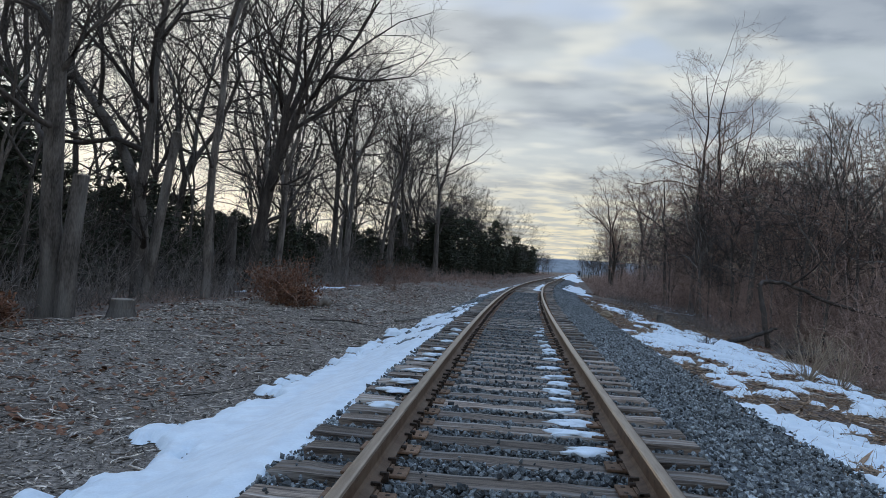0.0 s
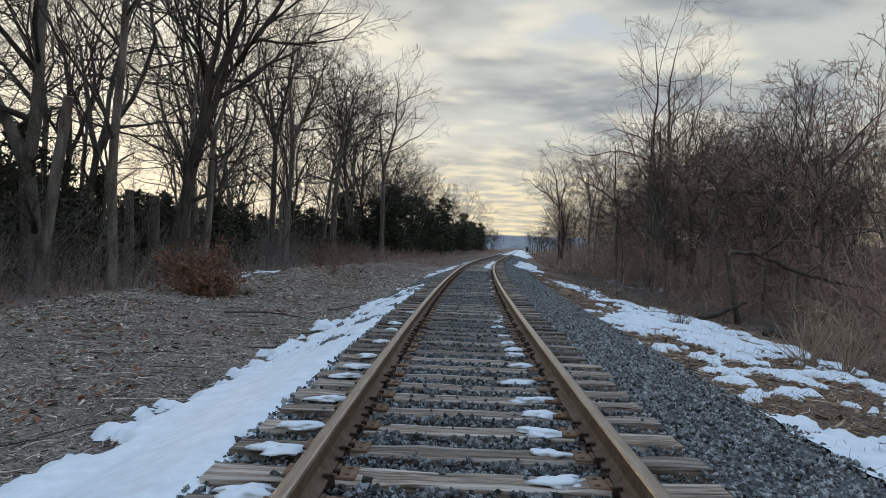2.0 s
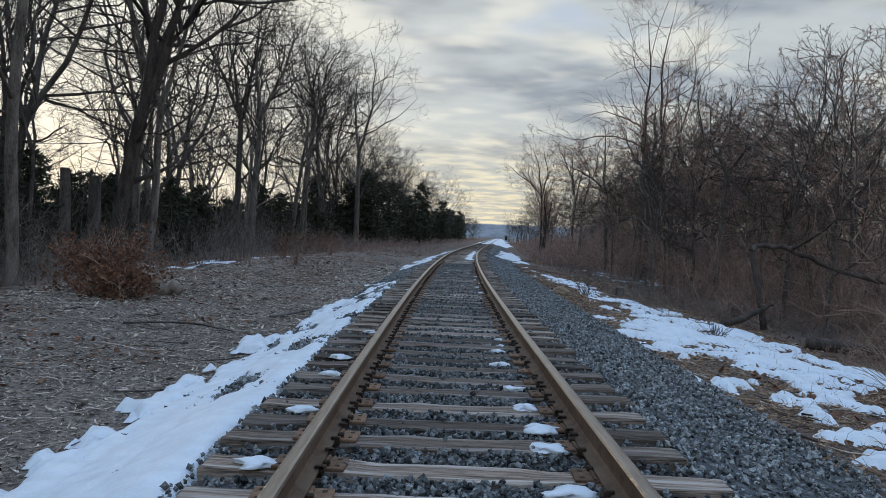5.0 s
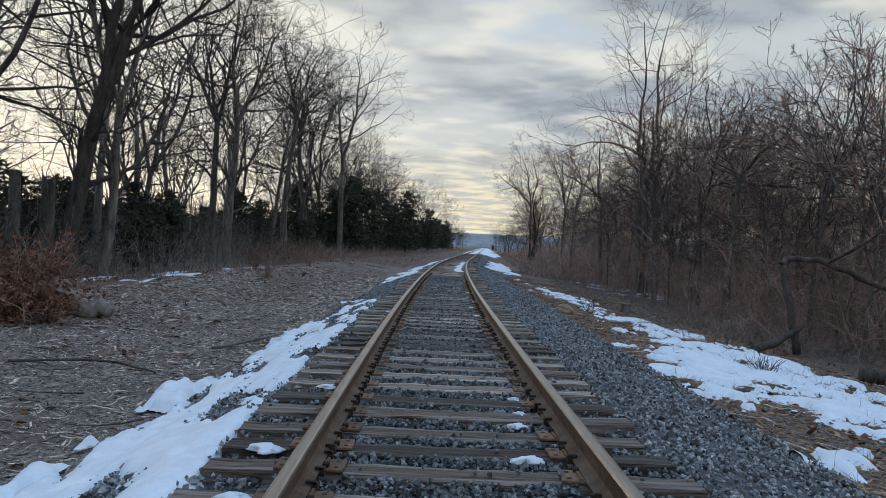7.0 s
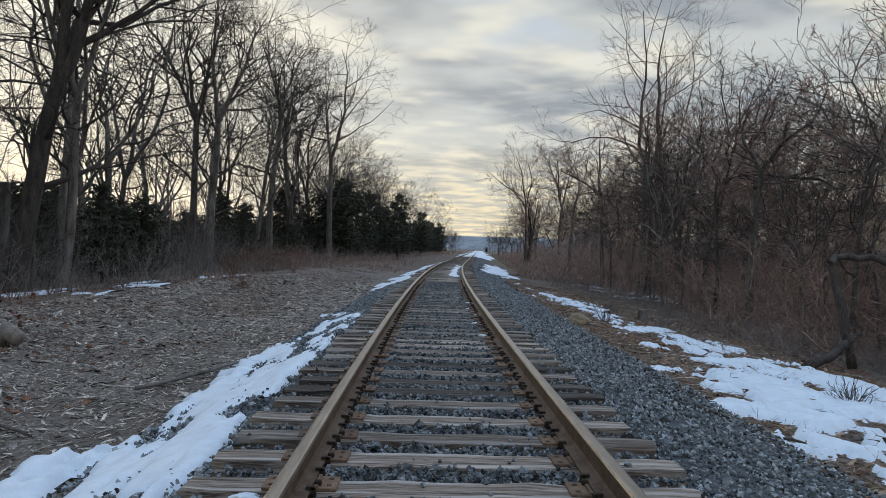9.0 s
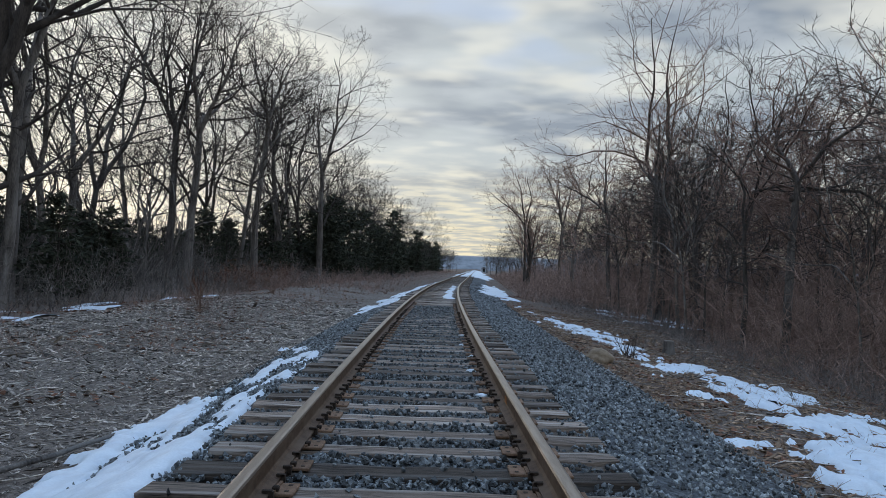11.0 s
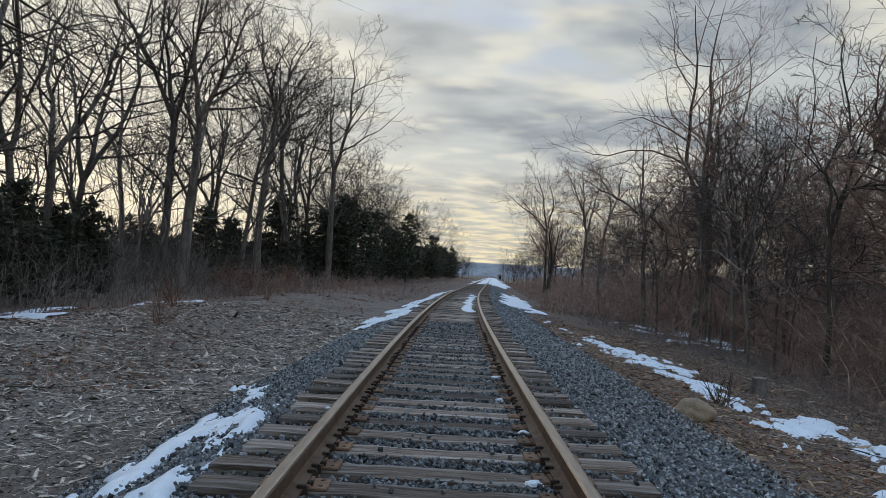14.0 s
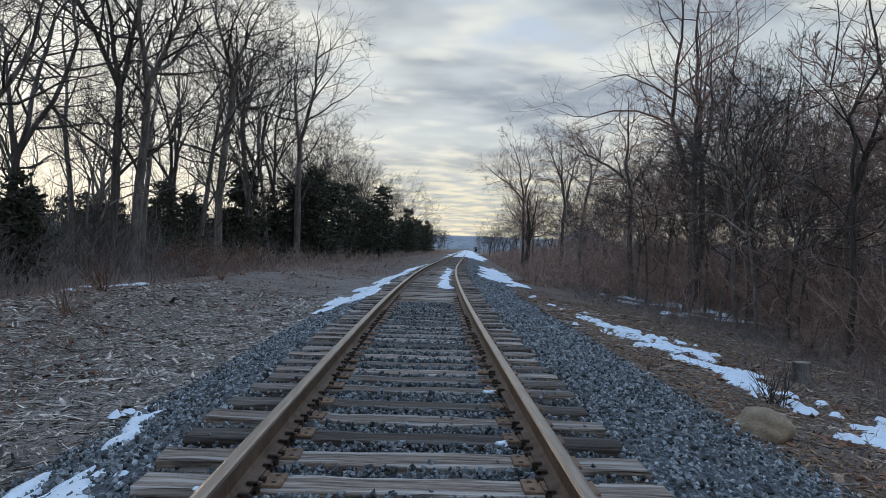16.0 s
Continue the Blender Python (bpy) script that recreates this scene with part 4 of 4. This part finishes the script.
def left_strip(u, y):
    out = np.interp(y, [-3, 4, 9, 14, 18, 22, 26], [-2.80, -2.78, -2.70, -2.62, -2.55, -2.45, -2.1])
    out = out + 0.4 * (fbm(y * 0.8, y * 0, 95, 3) - 0.5) + 0.75 * (fbm(y * 3.3 + u * 1.5, u * 3.0, 96, 4) - 0.5)
    inn = np.interp(y, [-3, 5, 9, 12, 20, 26], [-1.2, -1.26, -1.34, -1.42, -1.42, -1.40])
    noise1 = 0.75 * fbm(u * 4.5 + y * 0.55, y * 0.9, 80) + 0.35 * fbm(u * 11 + y * 1.2, y * 3.2, 180) - 0.55
    hole = np.interp(y, [-9, -6, 0, 5, 8, 10, 17, 21, 24, 26], [-0.4, 0.5, 1.0, 0.6, 0.22, 0.15, 0.12, -0.02, -0.26, -0.6])
    return np.minimum(np.minimum((u - out) / 0.25, (inn - u) / 0.14) * 0.5, hole) + noise1 * np.interp(y, [0, 7, 12], [1.5, 1.6, 1.9])


def far_left_strip(u, y):
    return np.minimum(band(u, y, -2.6, -1.5, 0.4), np.minimum((y - 34) / 3, (74 - y) / 8)) * 0.4 + (fbm(u * 2.0, y * 0.7, 81) - 0.5) * 1.2


def right_field(u, y):
    edge = np.interp(y, [2, 6, 10, 14, 18, 21, 24], [3.0, 3.05, 3.3, 3.5, 4.3, 4.8, 5.2])
    rim = np.interp(y, [2, 6, 10, 14, 18, 22, 25], [4.9, 5.4, 6.6, 6.9, 6.7, 6.0, 5.6])
    thin = np.interp(y, [2, 5, 7, 11, 13, 22, 25], [0.05, 0.05, -0.3, -0.25, 0.05, 0.08, -0.2])
    return np.minimum(np.minimum((u - edge) / 0.5, (rim - u) / 0.5) * 0.35, 0.02) + thin + (0.8 * fbm(u * 1.3 + 3, y * 1.3, 82) + 0.5 * fbm(u * 5, y * 4, 182) - 0.65) * 2.6


def right_strip(u, y):
    mid = np.interp(y, [21, 25, 27, 30, 33, 40, 50], [5.2, 5.1, 4.7, 4.5, 4.2, 3.7, 3.3])
    return np.interp(y, [21, 33, 37, 50], [0.12, 0.10, -0.3, -0.35]) - np.abs(u - mid) / 1.3 + (fbm(u * 3.0, y * 1.9, 83) - 0.5) * 2.0 + (fbm(u * 8, y * 5, 183) - 0.5) * 1.2


def far_right(u, y):
    return np.minimum(band(u, y, 2.0, 3.9, 0.6), np.minimum((y - 50) / 4, (76 - y) / 4)) * 0.4 - 0.25 + (fbm(u * 1.2, y * 0.4, 84) - 0.5) * 1.3


def bed_frost(u, y):
    return np.minimum(band(u, y, 0.12, 0.66, 0.2), np.minimum((y - 36) / 2, (58 - y) / 5)) * 0.5 + (fbm(u * 3, y * 0.8, 85) - 0.55) * 1.5


def wood_snow(u, y):
    return np.minimum(band(u, y, -14, -9.3, 1.0), np.minimum((y - 24) / 3, (40 - y) / 3)) * 0.12 + (fbm(u * 0.7, y * 0.5, 86) - 0.70) * 2.2 + (fbm(u * 3, y * 2, 186) - 0.5) * 0.6


def far_fields(u, y):
    return np.minimum(band(u, y, -1.8, 3.0, 1.0), np.minimum((y - 120) / 20, (420 - y) / 20)) * 0.3 + (fbm(u * 0.5, y * 0.06, 87) - 0.45) * 1.4


snow_sheet("long strip of old snow along the tie ends", -9, 26, -3.3, -1.2, 0.036, left_strip, 0.055, True)
snow_sheet("thin strip of snow beside the far ballast", 34, 74, -2.8, -1.3, 0.08, far_left_strip, 0.05, True)
snow_sheet("broken sheet of snow over dead grass", 1.5, 25, 2.8, 7.0, 0.05, right_field, 0.07)
snow_sheet("ragged line of snow at the foot of the ballast", 21, 50, 2.6, 6.5, 0.06, right_strip, 0.05)
snow_sheet("patch of snow beside the far bend", 48, 78, 1.6, 4.4, 0.12, far_right, 0.06, True)
snow_sheet("frost and snow between the far rails", 35, 60, 0.05, 0.68, 0.05, bed_frost, 0.11, True)
snow_sheet("thin snow lying under the trees", 22, 42, -15, -9, 0.12, wood_snow, 0.05)
def brush_snow(u, y):
    return np.minimum(np.minimum(band(u, y, 8.2, 12.6, 1.0), np.minimum((y - 45) / 2, (56 - y) / 2)) * 0.3, 0.12) + (fbm(u * 0.9, y * 0.7, 88) - 0.65) * 2.3


snow_sheet("patchy snow on the ground among bare trunks", 44, 57, 7.8, 13.0, 0.09, brush_snow, 0.05)
snow_sheet("snow over the far track bed", 110, 440, -4, 6, 0.5, far_fields, 0.16, True)


def snow_clump(x, y, ln, wd, ht, seed):
    """A rounded lump of snow left on a tie or the stones beside it."""
    rg = np.random.default_rng(seed)
    bm = bmesh.new()
    bmesh.ops.create_icosphere(bm, subdivisions=3, radius=0.5)
    ox, oy = rg.uniform(0, 50, 2)
    for v in bm.verts:
        c = v.co.copy()
        k = 1 + 0.85 * (noise.noise(Vector((c.x * 3 + ox, c.y * 3 + oy, c.z))) + 0.5 * noise.noise(Vector((c.x * 7 + ox, c.y * 7, c.z * 4))))
        v.co = Vector((c.x * k * ln, c.y * k * wd, (c.z if c.z > 0 else c.z * 0.35) * ht * (0.7 + 0.3 * k)))
    for f in bm.faces:
        f.smooth = True
    ob = new("snow_clump", mesh_from(bm, "snow_clump", M_SNOW))
    ob.matrix_basis = pose(x, y, 0.004, 0, 0, rg.uniform(-12, 12))
    return tagged(ob, "small rounded lump of old snow on a timber tie", "snow", "snow lumps on the ties")


# x, y, length, width, height
CLUMPS = [(0.47, 1.52, 0.42, 0.16), (0.46, 1.90, 0.30, 0.15), (0.52, 1.06, 0.36, 0.18), (0.43, 2.38, 0.30, 0.17), (0.44, 2.86, 0.2, 0.12), (0.45, 3.32, 0.30, 0.15), (0.50, 3.82, 0.22, 0.14),
          (0.48, 4.28, 0.30, 0.15), (0.43, 4.95, 0.28, 0.15), (0.52, 5.85, 0.24, 0.14), (0.55, 6.55, 0.2, 0.16), (0.56, 6.95, 0.22, 0.16), (0.52, 7.5, 0.16, 0.12), (0.50, 8.1, 0.18, 0.1),
          (-1.0, 2.05, 0.3, 0.16), (-1.05, 2.75, 0.28, 0.14), (-1.02, 3.25, 0.3, 0.14), (-1.0, 4.05, 0.26, 0.13), (-1.02, 5.0, 0.24, 0.14), (-1.0, 5.45, 0.22, 0.12), (-0.98, 6.1, 0.24, 0.12),
          (-0.96, 7.2, 0.2, 0.1), (-0.94, 8.4, 0.16, 0.1), (0.50, 9.17, 0.16, 0.09), (0.53, 9.95, 0.13, 0.08), (0.6, 10.3, 0.08, 0.1), (0.62, 10.8, 0.1, 0.07), (-0.98, 9.2, 0.16, 0.12),
          (-0.88, 11.0, 0.12, 0.1), (0.8, 17.45, 0.1, 0.07), (0.84, 19.05, 0.11, 0.08), (0.94, 20.4, 0.08, 0.06), (-0.7, 17.55, 0.1, 0.08), (0.9, 21.8, 0.07, 0.06), (-0.6, 20.9, 0.07, 0.05), (1.0, 23.3, 0.12, 0.08)]
for k, (x, y, ln, wd) in enumerate(CLUMPS):
    snow_clump(x, y, ln, wd * 1.1, 0.06 if ln > 0.15 else 0.045, 300 + k)

# ---------------------------------------------------------------- woods
plant_heroes()
plant_woods()
plant_pines()
plant_thickets()

# ---------------------------------------------------------------- single things by the track


def stump(x, y, r, h, label):
    """A sawn stump with flared roots and a pale cut face."""
    rg = np.random.default_rng(int(abs(x * 100)))
    e = new("tree_stump")
    bm = bmesh.new()
    n, rings = 18, [(-0.1, 1.35), (0.06, 1.18), (h * 0.5, 1.04), (h - 0.015, 1.0), (h, 0.97)]
    loops = []
    for z, k in rings:
        loops.append([bm.verts.new((r * k * (1 + 0.07 * math.sin(3 * a + x) + rg.normal(0, 0.02)) * math.cos(a), r * k * (1 + 0.07 * math.sin(3 * a + x)) * math.sin(a), z)) for a in np.arange(n) * 2 * math.pi / n])
    for a, b in zip(loops, loops[1:]):
        for i in range(n):
            bm.faces.new((a[i], a[(i + 1) % n], b[(i + 1) % n], b[i]))
    part("bark", bm, M_BARK, e)
    bm = bmesh.new()
    lower = [bm.verts.new((v * r * 0.95 * math.cos(a), v * r * 0.95 * math.sin(a), h + 0.004)) for v, a in ((1, a) for a in np.arange(n) * 2 * math.pi / n)]
    bm.faces.new(lower)
    ext = bmesh.ops.extrude_face_region(bm, geom=list(bm.faces))
    bmesh.ops.translate(bm, vec=(0, 0, -0.03), verts=[g for g in ext["geom"] if isinstance(g, bmesh.types.BMVert)])
    part("cut_face", bm, M_CUT, e, "pale sawn top")
    stand(e, x, y)
    return tagged(e, label, "stump", "stumps in the clearing")


stump(-7.9, 10.3, 0.24, 0.36, "sawn grey stump standing in wood chips")
stump(-9.1, 8.4, 0.26, 0.40, "thick sawn stump at the edge of the clearing")
stump(6.5, 28.5, 0.13, 0.30, "dark rotten stump in the snow")


def snag(x, y, r, h, lean, label):
    """A tree trunk sawn off above a man's height."""
    e = new("sawn_trunk")
    rg = np.random.default_rng(int(abs(y * 10)))
    ln = wander((0, 0, -0.2), (lean, 0, 1), h + 0.2, 8, r * 1.2, r * 0.9, 0.02, 0, rg)
    child("trunk", tube_mesh("trunk", [ln], M_BARK, 12), e)
    bm = bmesh.new()
    bmesh.ops.create_cone(bm, cap_ends=True, segments=12, radius1=r * 0.9, radius2=r * 0.86, depth=0.03)
    c = part("cut_face", bm, M_CUT, e, "sawn top")
    c.location = ln[0][-1] + np.array([0, 0, 0.008])
    stand(e, x, y)
    return tagged(e, label, "tree trunk", "sawn-off trunks")


snag(-8.95, 10.0, 0.17, 2.9, 0.02, "pale trunk sawn off above head height")
snag(-15.6, 35.0, 0.27, 3.9, 0.0, "grey trunk sawn off among the trees")
snag(-16.5, 34.4, 0.22, 4.2, 0.03, "thin grey trunk sawn off among the trees")
snag(-12.0, 18.9, 0.15, 5.6, 0.14, "broken dark limb stub of the forked tree")


def boulder(x, y, s, seed, label, sink=0.3):
    bm = bmesh.new()
    bmesh.ops.create_icosphere(bm, subdivisions=4, radius=0.5)
    for v in bm.verts:
        c = v.co.copy()
        k = 1 + 0.35 * noise.noise(c * 2.2 + Vector((seed, 0, 0))) + 0.12 * noise.noise(c * 6 + Vector((0, seed, 0)))
        v.co = Vector((c.x * s[0], c.y * s[1], c.z * s[2])) * k
    for f in bm.faces:
        f.smooth = True
    ob = new("boulder", mesh_from(bm, "boulder", M_ROCK))
    ob.matrix_basis = Matrix.Translation((x, y, float(surface(x, y)) + s[2] * (0.5 - sink)))
    return tagged(ob, label, "rock")


boulder(3.56, 23.95, (0.52, 0.42, 0.36), 2, "rounded tan boulder at the foot of the ballast")
boulder(9.6, 29.4, (0.4, 0.4, 0.4), 7, "small tan rock among the brush")


def brush_pile(x, y, w, h, seed):
    """A heap of cut branches with brown leaves still on."""
    rg = np.random.default_rng(seed)
    e = new("brush_pile")
    lines, v = [], []
    for _ in range(130):
        a = rg.uniform(0, 6.28)
        p, r = wander((rg.normal(0, w * 0.2), rg.normal(0, w * 0.2), rg.uniform(0, h * 0.35)), (math.cos(a), math.sin(a), rg.uniform(0.1, 2.2)), rg.uniform(0.4, 1.0) * w * 0.7, 6, rg.uniform(0.006, 0.018), 0.004, 0.15, -0.03, rg)
        p[:, 2] = np.maximum(p[:, 2], 0.01)
        lines.append((p, r))
        lines += sprout((p, r), 4, 0.3, 1, 0.5, 0.6, 4, 0.15, 0, rg, 0.003)
    child("tangle", tube_mesh("tangle", lines, M_TWIG_B), e)
    m = 1900
    pick = rg.integers(len(lines), size=m)
    base = np.array([lines[i][0][-1 - rg.integers(0, 3)] for i in pick]) + rg.normal(0, 0.03, (m, 3))
    base[:, 2] = np.maximum(base[:, 2], 0.03)
    d = rg.normal(0, 1, (m, 3))
    d /= np.linalg.norm(d, axis=1, keepdims=True)
    w2 = np.cross(d, rg.normal(0, 1, (m, 3)))
    w2 /= np.linalg.norm(w2, axis=1, keepdims=True)
    s = rg.uniform(0.05, 0.11, (m, 1))
    up = np.cross(d, w2) * s * 0.25
    v = np.stack([base, base + d * s * 0.5 - w2 * s * 0.35 + up, base + d * s, base + d * s * 0.5 + w2 * s * 0.35 + up], 1)
    child("foliage", mesh_of("foliage", v, np.arange(m * 4).reshape(-1, 4), mats=(M_LEAF,)), e, None, "dry brown leaves")
    stand(e, x, y)
    return tagged(e, "heap of cut branches with dry brown leaves", "brush pile")


brush_pile(-6.9, 17.4, 1.7, 1.1, 4)
brush_pile(-6.2, 16.2, 0.9, 0.6, 6)
brush_pile(-9.8, 52.0, 2.6, 0.8, 8)
brush_pile(-8.6, 7.3, 0.8, 0.5, 9)
brush_pile(-8.8, 60.0, 2.2, 0.7, 10)


def log_thing(name, pts, r0, r1, mat, label, sides=10, forks=()):
    e = new(name)
    p = np.array(pts, float)
    t = np.linspace(0, 1, len(p))
    tt = np.linspace(0, 1, len(p) * 3)
    rg = np.random.default_rng(len(pts) * 7)
    q = np.stack([np.interp(tt, t, p[:, c]) for c in range(3)], 1)
    q[1:-1] += rg.normal(0, r0 * 0.18, q[1:-1].shape)
    rr = np.linspace(r0, r1, len(q)) * (1 + rg.normal(0, 0.07, len(q)))
    q = np.concatenate([q[:1], q[:1] + (q[1:2] - q[:1]) * 0.02, q[1:-1], q[-1:] - (q[-1:] - q[-2:-1]) * 0.02, q[-1:]])
    rr = np.concatenate([[r0 * 0.05], rr[:1], rr[1:-1], rr[-1:], [r1 * 0.05]])
    lines = [(q, rr)]
    for f in forks:
        lines.append((np.array(f, float), np.linspace(r1 * 0.9, 0.008, len(f))))
    child("trunk", tube_mesh("trunk", lines, mat, sides), e)
    return tagged(e, label, "fallen log")


def at_ground(x, y, dz=0.0):
    return (x, y, float(surface(x, y)) + dz)


log_thing("root_log", [at_ground(-6.7, 17.7, 0.46), at_ground(-6.4, 17.5, 0.34), at_ground(-6.0, 17.4, 0.20), at_ground(-5.4, 17.5, 0.10)], 0.30, 0.12, M_CUT, "weathered grey root end lying by the brush heap")
log_thing("long_stick", [at_ground(-4.9, 13.6, 0.02), at_ground(-4.2, 13.9, 0.05), at_ground(-3.8, 14.0, 0.04), at_ground(-3.2, 13.6, 0.02)], 0.02, 0.012, M_BARK_D, "long dark stick lying on the wood chips", 6)
log_thing("long_stick", [at_ground(2.55, 15.6, 0.04), at_ground(2.7, 14.6, 0.06), at_ground(3.0, 14.0, 0.03), at_ground(3.3, 13.8, 0.03)], 0.022, 0.012, M_BARK_D, "dark stick lying down the ballast slope", 6)
log_thing("long_stick", [at_ground(-3.1, 15.5, 0.05), at_ground(-2.6, 16.6, 0.06), at_ground(-2.35, 17.6, 0.05)], 0.025, 0.015, M_BARK, "grey stick lying along the ballast edge", 6)
# the dark fallen limb with a raised elbow
log_thing("fallen_limb", [at_ground(8.9, 22.2, 0.0), (8.75, 22.4, 0.2), (8.72, 22.6, 0.75), (8.62, 22.7, 1.12), (8.85, 22.8, 1.24), (9.4, 22.4, 1.26), (9.9, 22.2, 1.05), (10.6, 22.0, 0.72), (11.6, 21.8, 0.45), (12.6, 21.6, 0.3)], 0.09, 0.05, M_BARK_D,
          "dark broken limb with a raised elbow in the brush", 8, [[(9.6, 22.3, 1.2), (9.75, 21.6, 1.5), (9.8, 21.0, 1.75), (9.85, 20.6, 2.0), (10.3, 20.4, 2.0)]])
log_thing("fallen_log", [at_ground(7.2, 20.8, 0.02), at_ground(7.9, 21.3, 0.25), at_ground(8.6, 22.0, 0.5), at_ground(9.3, 22.6, 0.75)], 0.11, 0.045, M_BARK_D, "dark rotting log leaning out of the brush", 8)
log_thing("fallen_log", [at_ground(8.1, 18.4, 0.12), at_ground(9.4, 18.0, 0.14), at_ground(10.6, 17.4, 0.14), at_ground(12.4, 16.8, 0.16)], 0.15, 0.12, M_BARK_D, "snow-topped log lying at the edge of the brush", 10)
log_thing("bent_vine", [at_ground(15.6, 44.6, 0.0), (15.4, 44.4, 0.6), (15.4, 44.2, 2.4), (14.75, 44.2, 3.3), (14.6, 44.2, 3.75), (15.4, 44.2, 4.15), (16.1, 44.2, 3.75), (17.3, 44.2, 4.5), (18.1, 44.2, 4.7)], 0.05, 0.03, M_CUT, "pale bent vine looping out of the brush", 6)
log_thing("arched_limb", [(11.4, 32.1, 3.6), (12.2, 33.2, 4.0), (13.1, 34.3, 4.25), (15.0, 34.3, 4.2), (15.9, 34.2, 3.5), (16.3, 34.1, 2.7)], 0.08, 0.035, M_BARK_D, "dark limb arching out from a vine-hung trunk", 8)


def shrub(x, y, h, n, mat, label, seed, spread=0.5):
    rg = np.random.default_rng(seed)
    e = new("bare_shrub")
    lines = []
    for _ in range(n):
        a = wander((rg.normal(0, 0.05), rg.normal(0, 0.05), -0.05), (rg.normal(0, spread), rg.normal(0, spread), 1), h * rg.uniform(0.5, 1.1), 6, 0.008, 0.003, 0.07, 0.01, rg)
        lines.append(a)
        lines += sprout(a, 3, 0.3, 0.95, 0.4, 0.5, 4, 0.1, 0.03, rg, 0.0028)
    child("crown", tube_mesh("crown", lines, mat, 3), e)
    stand(e, x, y)
    return tagged(e, label, "shrub", "bare shrubs by the track")


shrub(6.05, 11.6, 1.25, 46, M_STALK, "clump of upright straw-coloured stalks in the snow", 1)
shrub(6.6, 11.3, 1.1, 30, M_STALK, "clump of upright straw-coloured stalks in the snow", 2)
shrub(5.3, 16.4, 0.45, 30, M_TWIG, "low bare grey shrub standing in snow", 3, 0.7)
shrub(4.7, 25.9, 0.6, 22, M_TWIG, "low bare grey shrub at the foot of the ballast", 5, 0.6)
shrub(-5.6, 30.5, 0.9, 30, M_TWIG_B, "low bare reddish shrub in the clearing", 6, 0.8)
shrub(-7.2, 36.0, 1.2, 30, M_LEAF, "small shrub with dry brown leaves in the clearing", 7, 0.5)
shrub(-6.3, 44.0, 1.0, 30, M_TWIG_B, "low bare reddish shrub in the clearing", 8, 0.7)

# ---------------------------------------------------------------- the far end


def far_building(x, y, w, d, h, label, windows):
    e = new("far_building")
    part("wall", box_bm(w, d, h), M_WALL, e).location = (0, 0, h / 2)
    bm = bmesh.new()
    a = [bm.verts.new(c) for c in ((-w / 2 - 0.3, -d / 2 - 0.3, h), (w / 2 + 0.3, -d / 2 - 0.3, h), (w / 2 + 0.3, d / 2 + 0.3, h), (-w / 2 - 0.3, d / 2 + 0.3, h), (0, -d / 2 - 0.3, h + w * 0.35), (0, d / 2 + 0.3, h + w * 0.35))]
    for f in ((0, 1, 4), (2, 3, 5), (1, 2, 5, 4), (3, 0, 4, 5), (0, 3, 2, 1)):
        bm.faces.new([a[i] for i in f])
    part("roof", bm, M_ROOF, e)
    for wx, wz in windows:
        wn = part("window", box_bm(1.0, 0.1, 1.4), M_GLASS, e)
        wn.location = (wx, -d / 2 - 0.03, wz)
    stand(e, x, y)
    return tagged(e, label, "building", "buildings far off")


far_building(32.5, 350, 2.4, 4, 1.9, "pale small building far down the line", [(0, 1.1)])
far_building(37, 165, 13, 9, 3.6, "low house with a snowy yard behind the trees", [(-3, 1.7), (3, 1.7)])


def far_mast(x, y, h):
    e = new("far_mast")
    part("pole", box_bm(0.8, 0.8, h, 0.1), M_WALL, e).location = (0, 0, h / 2)
    part("crossarm", box_bm(2.6, 0.5, 0.5, 0.05), M_WALL, e).location = (0, 0, h * 0.8)
    stand(e, x, y)
    return tagged(e, "pale upright mast far down the line", "mast")


far_mast(33.5, 345, 7.5)


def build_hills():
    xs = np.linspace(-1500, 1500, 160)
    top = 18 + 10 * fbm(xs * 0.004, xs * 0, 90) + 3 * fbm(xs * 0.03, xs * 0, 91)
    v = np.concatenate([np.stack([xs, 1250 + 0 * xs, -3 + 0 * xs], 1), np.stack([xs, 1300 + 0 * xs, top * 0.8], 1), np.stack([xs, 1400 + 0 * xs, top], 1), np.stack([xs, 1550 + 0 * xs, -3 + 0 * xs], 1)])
    # no real haze lies before the hills; M_HILL's colour carries it
    tagged(new("backdrop_hills", mesh_of("backdrop_hills", v, grid_faces(4, 160), mats=(M_HILL,), smooth=True)), "low wooded hills on the horizon, coloured blue-grey as if hazy", "hills", kind="structure")


build_hills()
